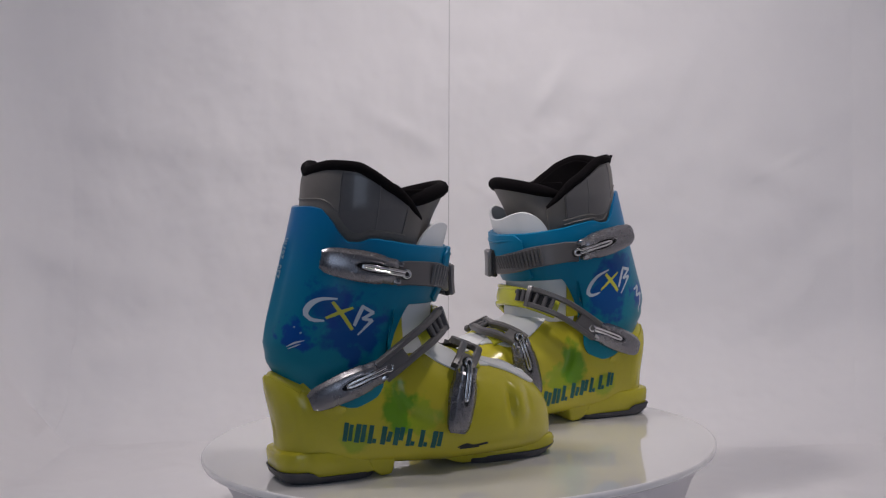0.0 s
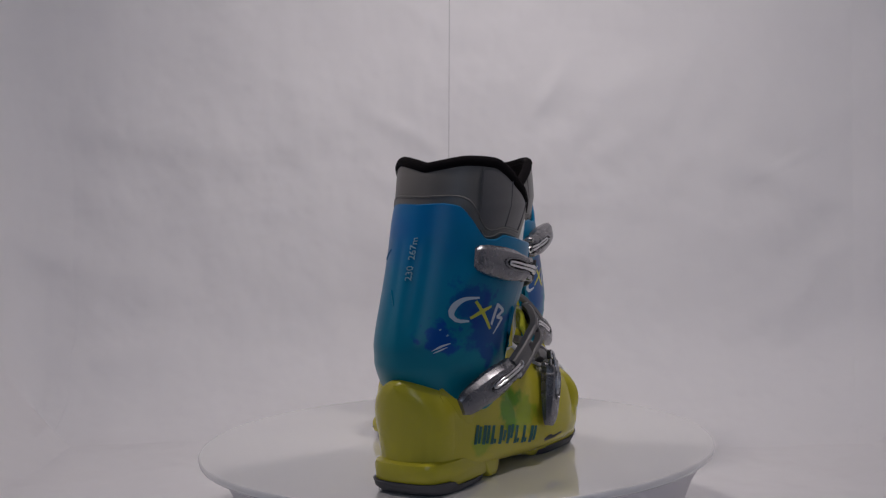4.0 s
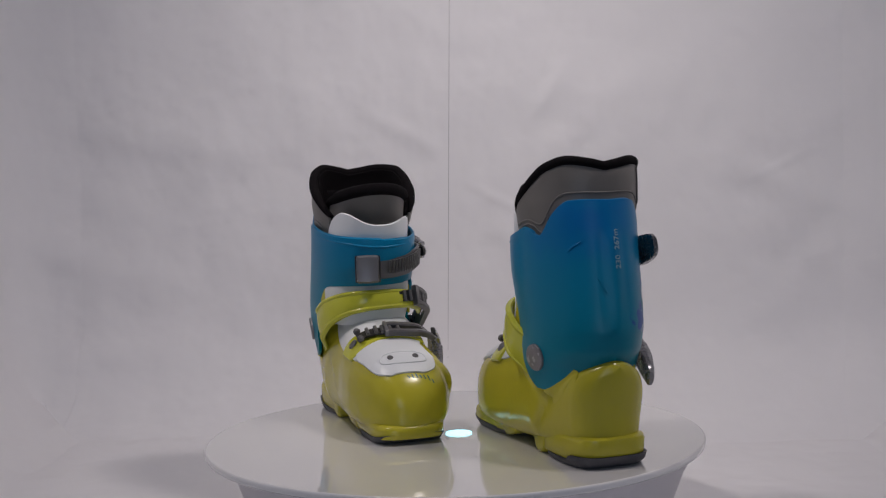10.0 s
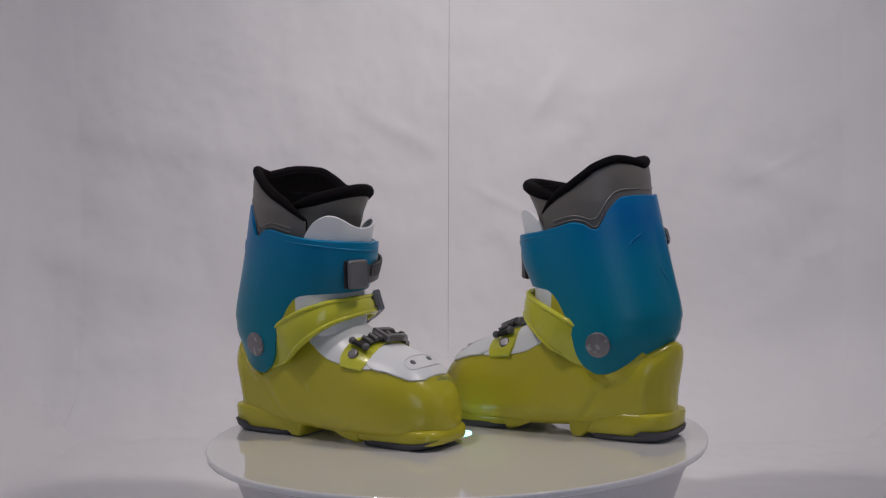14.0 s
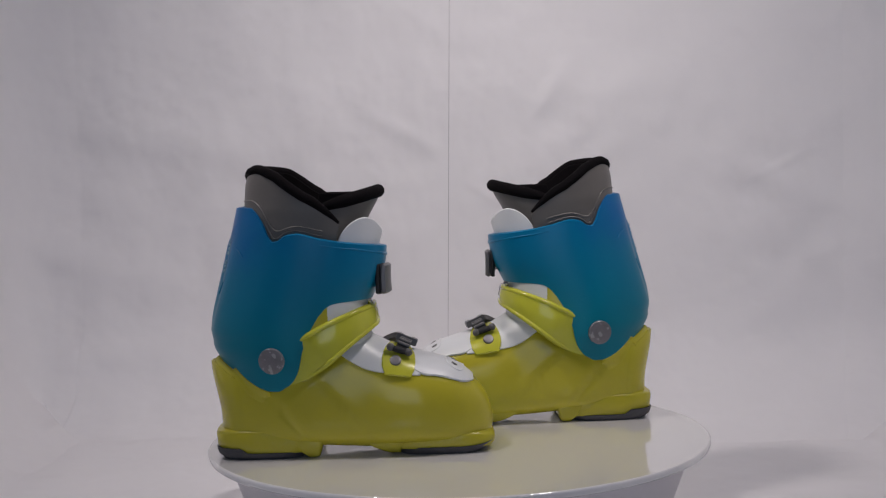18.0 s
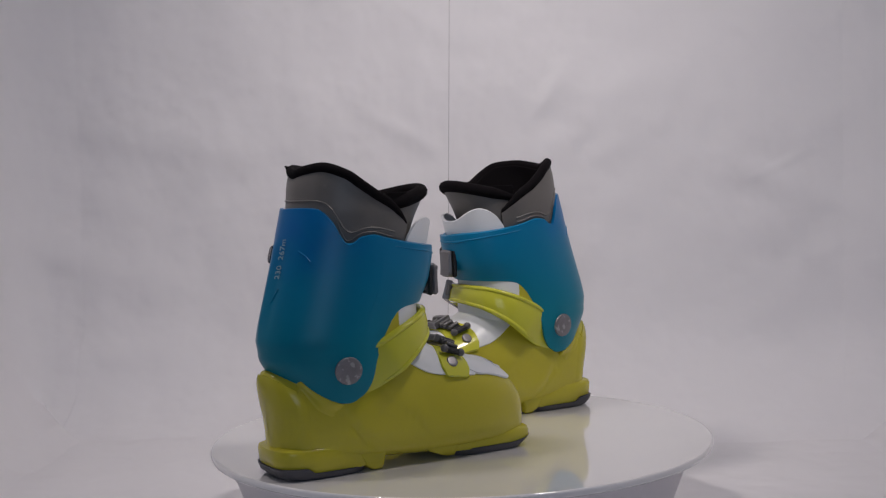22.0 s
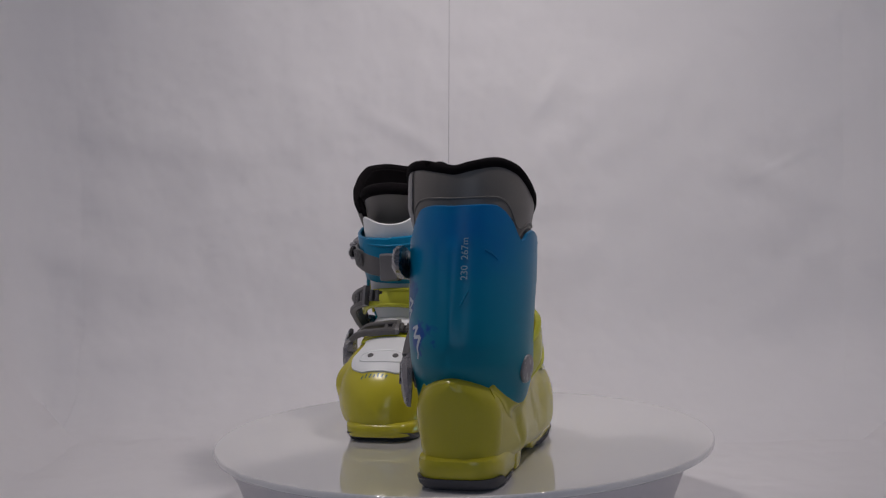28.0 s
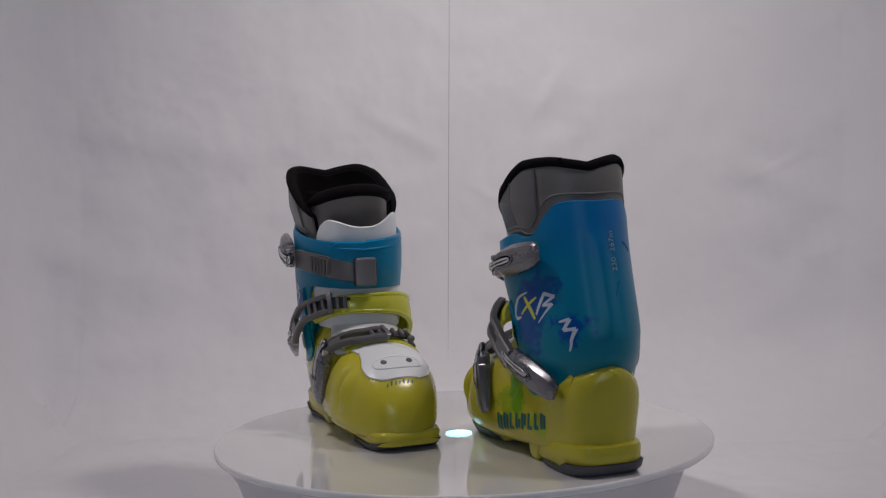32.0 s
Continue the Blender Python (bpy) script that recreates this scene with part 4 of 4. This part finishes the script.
    for pts, place in (([(25, 203, 0), (29, 199, 0), (32, 194, 0)], lambda x, z, lift: cuff(z, cuff_angle(x, z), lift)),
                       ([(9, 158, 0), (12, 164, 0), (15, 170, 0)], on_back)):
        part("crease", scaled(tube([place(a, b, 0.1) for a, b, _ in spline(pts, 12)], 0.8, 8), M), cuff_mat, cf)

    # row of teal letter-like bars low on the outer side, a dark scribble, a small print over the toe
    def on_foot(u, v, lift):
        x = 94 + u * side
        return foot(x, foot_angle(x, v, False), lift)
    start = -44
    for k in range(8):
        u = start + k * 11.4
        x = 94 + u * side
        base = 36.5 - 0.16 * (x - 50)
        tall = 16.5 - 0.2 * k
        bars = [([(u + 1, base, 1), (u + 4, base + tall, 1)], 4.0 if k in (2, 5, 6) else 4.6)]
        if k in (2, 5, 6):
            bars.append(([(u + 5, base, 1), (u + 5.8, base + 4.0, 1)], 3.4))
        else:
            bars.append(([(u + 6.2, base + (0, 0, 0, 2, 4, 0, 0, 1)[k], 1), (u + 8.8, base + tall - (2, 1, 0, 5, 0, 0, 0, 1)[k], 1)], 4.0))
        part("print_bar", scaled(join(*[stroke(b, fat, on_foot, 10) for b, fat in bars]), M), INK_TEAL, shell, "teal slanted printed bar")
    if side > 0:
        part("scribble", scaled(join(*[stroke(s, 3.0, on_foot, 12) for s in ([(60, 22, .4), (68, 24, 1), (74, 22.5, .8), (88, 24, .7)], [(62, 21, .7), (80, 22, 1)])]), M), INK_BLACK, shell, "black pen scribble")
    for k in range(7):
        y = -22 + k * 4.2 + (8 if side > 0 else 0) - 4
        h = 2.2 + 1.2 * ((k * 5) % 3)
        place = lambda u, v, lift: foot(252 - v * 0.55, min(np.linspace(20, 160, 141), key=lambda q: abs(foot(252 - v * 0.55, q)[1] - u)), lift)
        part("print_bar", scaled(stroke([(y, 1, 1), (y + 1.4, 3 + h, 1)], 1.5, place, 6), M), INK_TEAL, shell)

    # instep strap: yellow band from the inner side, ladder and lever on the outer side
    dy = -3.5 if side > 0 else 0.0
    path2 = [(64, 43.0, 85, -0.5, 0, 0.85), (77, 45.5, 91.5, -0.5, 0, 0.85), (90, 50.0, 99.5, -0.55, 0, 0.83), (104, 54.5, 108.5, -0.55, 0, 0.83), (120, 52.5, 118.5, -0.5, 0.05, 0.85), (135, 45.5, 126.5, -0.4, 0.1, 0.9), (148, 31, 132.5, -0.25, 0.1, 1), (155, 9, 135, -0.15, 0, 1), (154, -14, 135.5, -0.2, 0, 1), (147, -33, 134, -0.3, -0.1, 0.9), (135, -46.5, 129, -0.4, 0, 0.9), (121, -53.5, 122, -0.45, 0, 0.87)]
    strap = part("instep_strap", scaled(sheet(band(path2, (30, 37, 37, 33, 28, 24, 21.5, 20.5, 20, 19, 18), 3.0, 64, 2.3), 4.0, out=-1), M), STRAP_YELLOW, thing, "lime yellow plastic instep strap")
    sp, sw, so = strap_rows(path2, 64)
    half = np.interp(np.linspace(0, 1, 64), np.linspace(0, 1, 11), (30, 37, 37, 33, 28, 24, 21.5, 20.5, 20, 19, 18)) / 2
    for sg in (-1, 1):
        bead = np.array([sp[i] + sg * sw[i] * (half[i] - 2.2) + so[i] * 0.1 for i in range(6, 62)])
        part("bead", scaled(tube(bead, np.interp(np.arange(56), (0, 8, 46, 55), (0.5, 2.4, 2.2, 0.8)), 10), M), STRAP_YELLOW, strap, "raised rounded edge of the strap")
    lad2 = [(151.5, -22, 137, -0.25, -0.1, 1), (145, -38, 136, -0.35, -0.1, 0.9), (133, -51 + dy * 0.6, 131, -0.45, 0, 0.9), (115, -60 + dy, 122, -0.5, 0, 0.85), (97, -60.5 + dy, 110, -0.5, 0, 0.85), (80, -59 + dy, 98, -0.5, 0, 0.85)]
    ladder(thing, M, lad2, 21.5, 6, (0.06, 0.44))
    lever(thing, M, (82, -56.5 + dy, 99), (21.5, -42.4 + dy, 74), 25, (-0.16, -1, 0.1), 11)

    # toe strap: yellow tab with rivet on the inner side, ladder over the top, lever hanging on the outer side
    a77 = foot_angle(175, 77, True)
    path3 = [(*foot(172.5 + 5 * math.sin(radians(a)), a, 3.4), -1, 0, 0.3) for a in np.linspace(a77, 126, 14)]
    tab = part("toe_strap", scaled(sheet(band(path3, (24, 30.5, 31.5, 30.5, 28, 24, 21, 20, 19, 18, 17, 17), 3.0, 48, 0.4), 3.2, out=-1), M), STRAP_YELLOW, thing, "lime yellow plastic toe strap")
    part("rivet", scaled(puck(Matrix.Translation(foot(173, foot_angle(173, 88.5, True), 3.6)) @ Euler((radians(-50), 0, 0)).to_matrix().to_4x4(), 5.6, 2.0, 0.9, 20), M), RIVET, tab, "small round metal rivet")
    lad3 = [(*foot(178 + 5 * math.sin(math.pi * k) - 36 * max(0, k - 0.5), 62 + 80 * k, 6.6), -1, -0.12 + 0.3 * k, 0.42 - 0.5 * max(0, k - 0.5)) for k in np.linspace(0, 1, 9)]
    l3 = ladder(thing, M, lad3, 21, 5, (0.1, 0.44), head=0.3, plate=0.8, rail=3.2)
    for s in (-1, 1):
        ball = bmesh.new()
        bmesh.ops.create_uvsphere(ball, u_segments=14, v_segments=9, radius=3.9)
        part("knob", scaled(scaled(ball, Matrix.Translation(foot(177 + s * 8.5, 61, 9.0))), M), GREYPLASTIC, l3)
    part("roller", scaled(tube([foot(170, 61, 8.6), foot(184, 61, 8.6)], 3.0, 10), M), DARK, l3)
    lever(thing, M, (163, -51.5, 91), (151, -58.5, 36), 25, (0.1, -1, 0.2), 11)

    # cuff strap: ribbed grey band, keeper at the front, lever on the outer side
    fz = smooth_curve([(-75, 181), (-50, 177), (-25, 171), (0, 168.5), (20, 169)])
    path1 = [(*cuff(fz(f), f, 5.2), 0, 0, 1) for f in np.linspace(-83, (2 if side > 0 else 14), 14)]
    b1 = part("cuff_strap", scaled(sheet(band(path1, (19, 20, 20, 20), 3.0, 46), 2.6, out=1), M), GREYPLASTIC, thing, "ribbed grey plastic cuff strap")
    for f in (np.linspace(-56, -39, 6) if side > 0 else np.linspace(-54, -7, 15)):
        rib = [cuff(fz(f) + d, f, 6.5) for d in np.linspace(-8.5, 8.5, 4)]
        part("rib", scaled(tube(rib, 1.5, 6), M), GREYPLASTIC, b1)
    k0, k1 = (-10.5, 3) if side > 0 else (4, 21)
    kp = [(*cuff(169, f, 12.5), 0, 0, 1) for f in np.linspace(k0, k1, 7)]
    # dark sheet wider than the keeper, painting the shade beneath its edges
    part("keeper_shade", scaled(sheet(band([(*cuff(169, f, 7.0), 0, 0, 1) for f in np.linspace(k0 - 2.5, k1 + 2.5, 7)], (27, 28, 27), 4.0, 12), 4.0, out=1), M), DARK, thing)
    part("keeper", scaled(sheet(band(kp, (25, 26, 25), 4.0, 12, 0.5), 6.0, out=1), M), KEEPER, thing, "grey metal keeper on the cuff flap")
    lever(thing, M, (97, -60 + lean(182), 182), (31, -51.5 + lean(197), 197), 27, (-0.08, -1, 0.05), 12)
    return thing


right_boot = boot(1, "yellow and teal-blue ski boot with black pen scribble near toe")
left_boot = boot(-1, "yellow and teal-blue ski boot with white lightning mark near heel")


def motions():
    """The platter turns unevenly; both boots ride on it."""
    turn = [(0.0, 0.0), (0.5, 4.39), (1.0, 8.74), (1.5, 13.08), (2.0, 17.44), (2.5, 21.85), (3.0, 26.27), (3.5, 30.68), (4.5, 39.4), (5.5, 48.06),
            (6.0, 52.3), (6.5, 56.5), (7.0, 60.69), (7.5, 65.04), (8.0, 69.51), (8.5, 74.04), (9.0, 78.6), (10.0, 87.73), (11.0, 96.81),
            (12.0, 105.78), (13.0, 114.73), (14.0, 123.81), (14.5, 128.37), (15.5, 137.5), (16.5, 146.59), (17.0, 151.06), (17.5, 155.47),
            (18.0, 159.82), (18.5, 164.12), (19.0, 168.36), (19.5, 172.47), (20.0, 176.38), (20.5, 179.98), (21.0, 183.22), (21.5, 186.22),
            (22.0, 189.14), (22.5, 192.13), (23.0, 195.3), (23.5, 198.68), (24.0, 202.24), (24.5, 205.96), (25.0, 209.8), (25.5, 213.68),
            (26.5, 221.5), (28.0, 233.43), (28.5, 237.56), (29.0, 241.85), (29.5, 246.22), (30.0, 250.65), (31.0, 259.51), (32.0, 268.43)]
    walk(platter, [(t, pose(0, 0, z0, 0, 0, a)) for t, a in turn])
    for thing, rest in ((right_boot, pose(-0.1639, -0.1481, 0.0, 0, 0, 23.17)), (left_boot, pose(0.1962, 0.1390, 0.0, 0, 0, 201.53))):
        walk(thing, [(t, pose(0, 0, 0, 0, 0, a) @ rest) for t, a in turn])


motions()
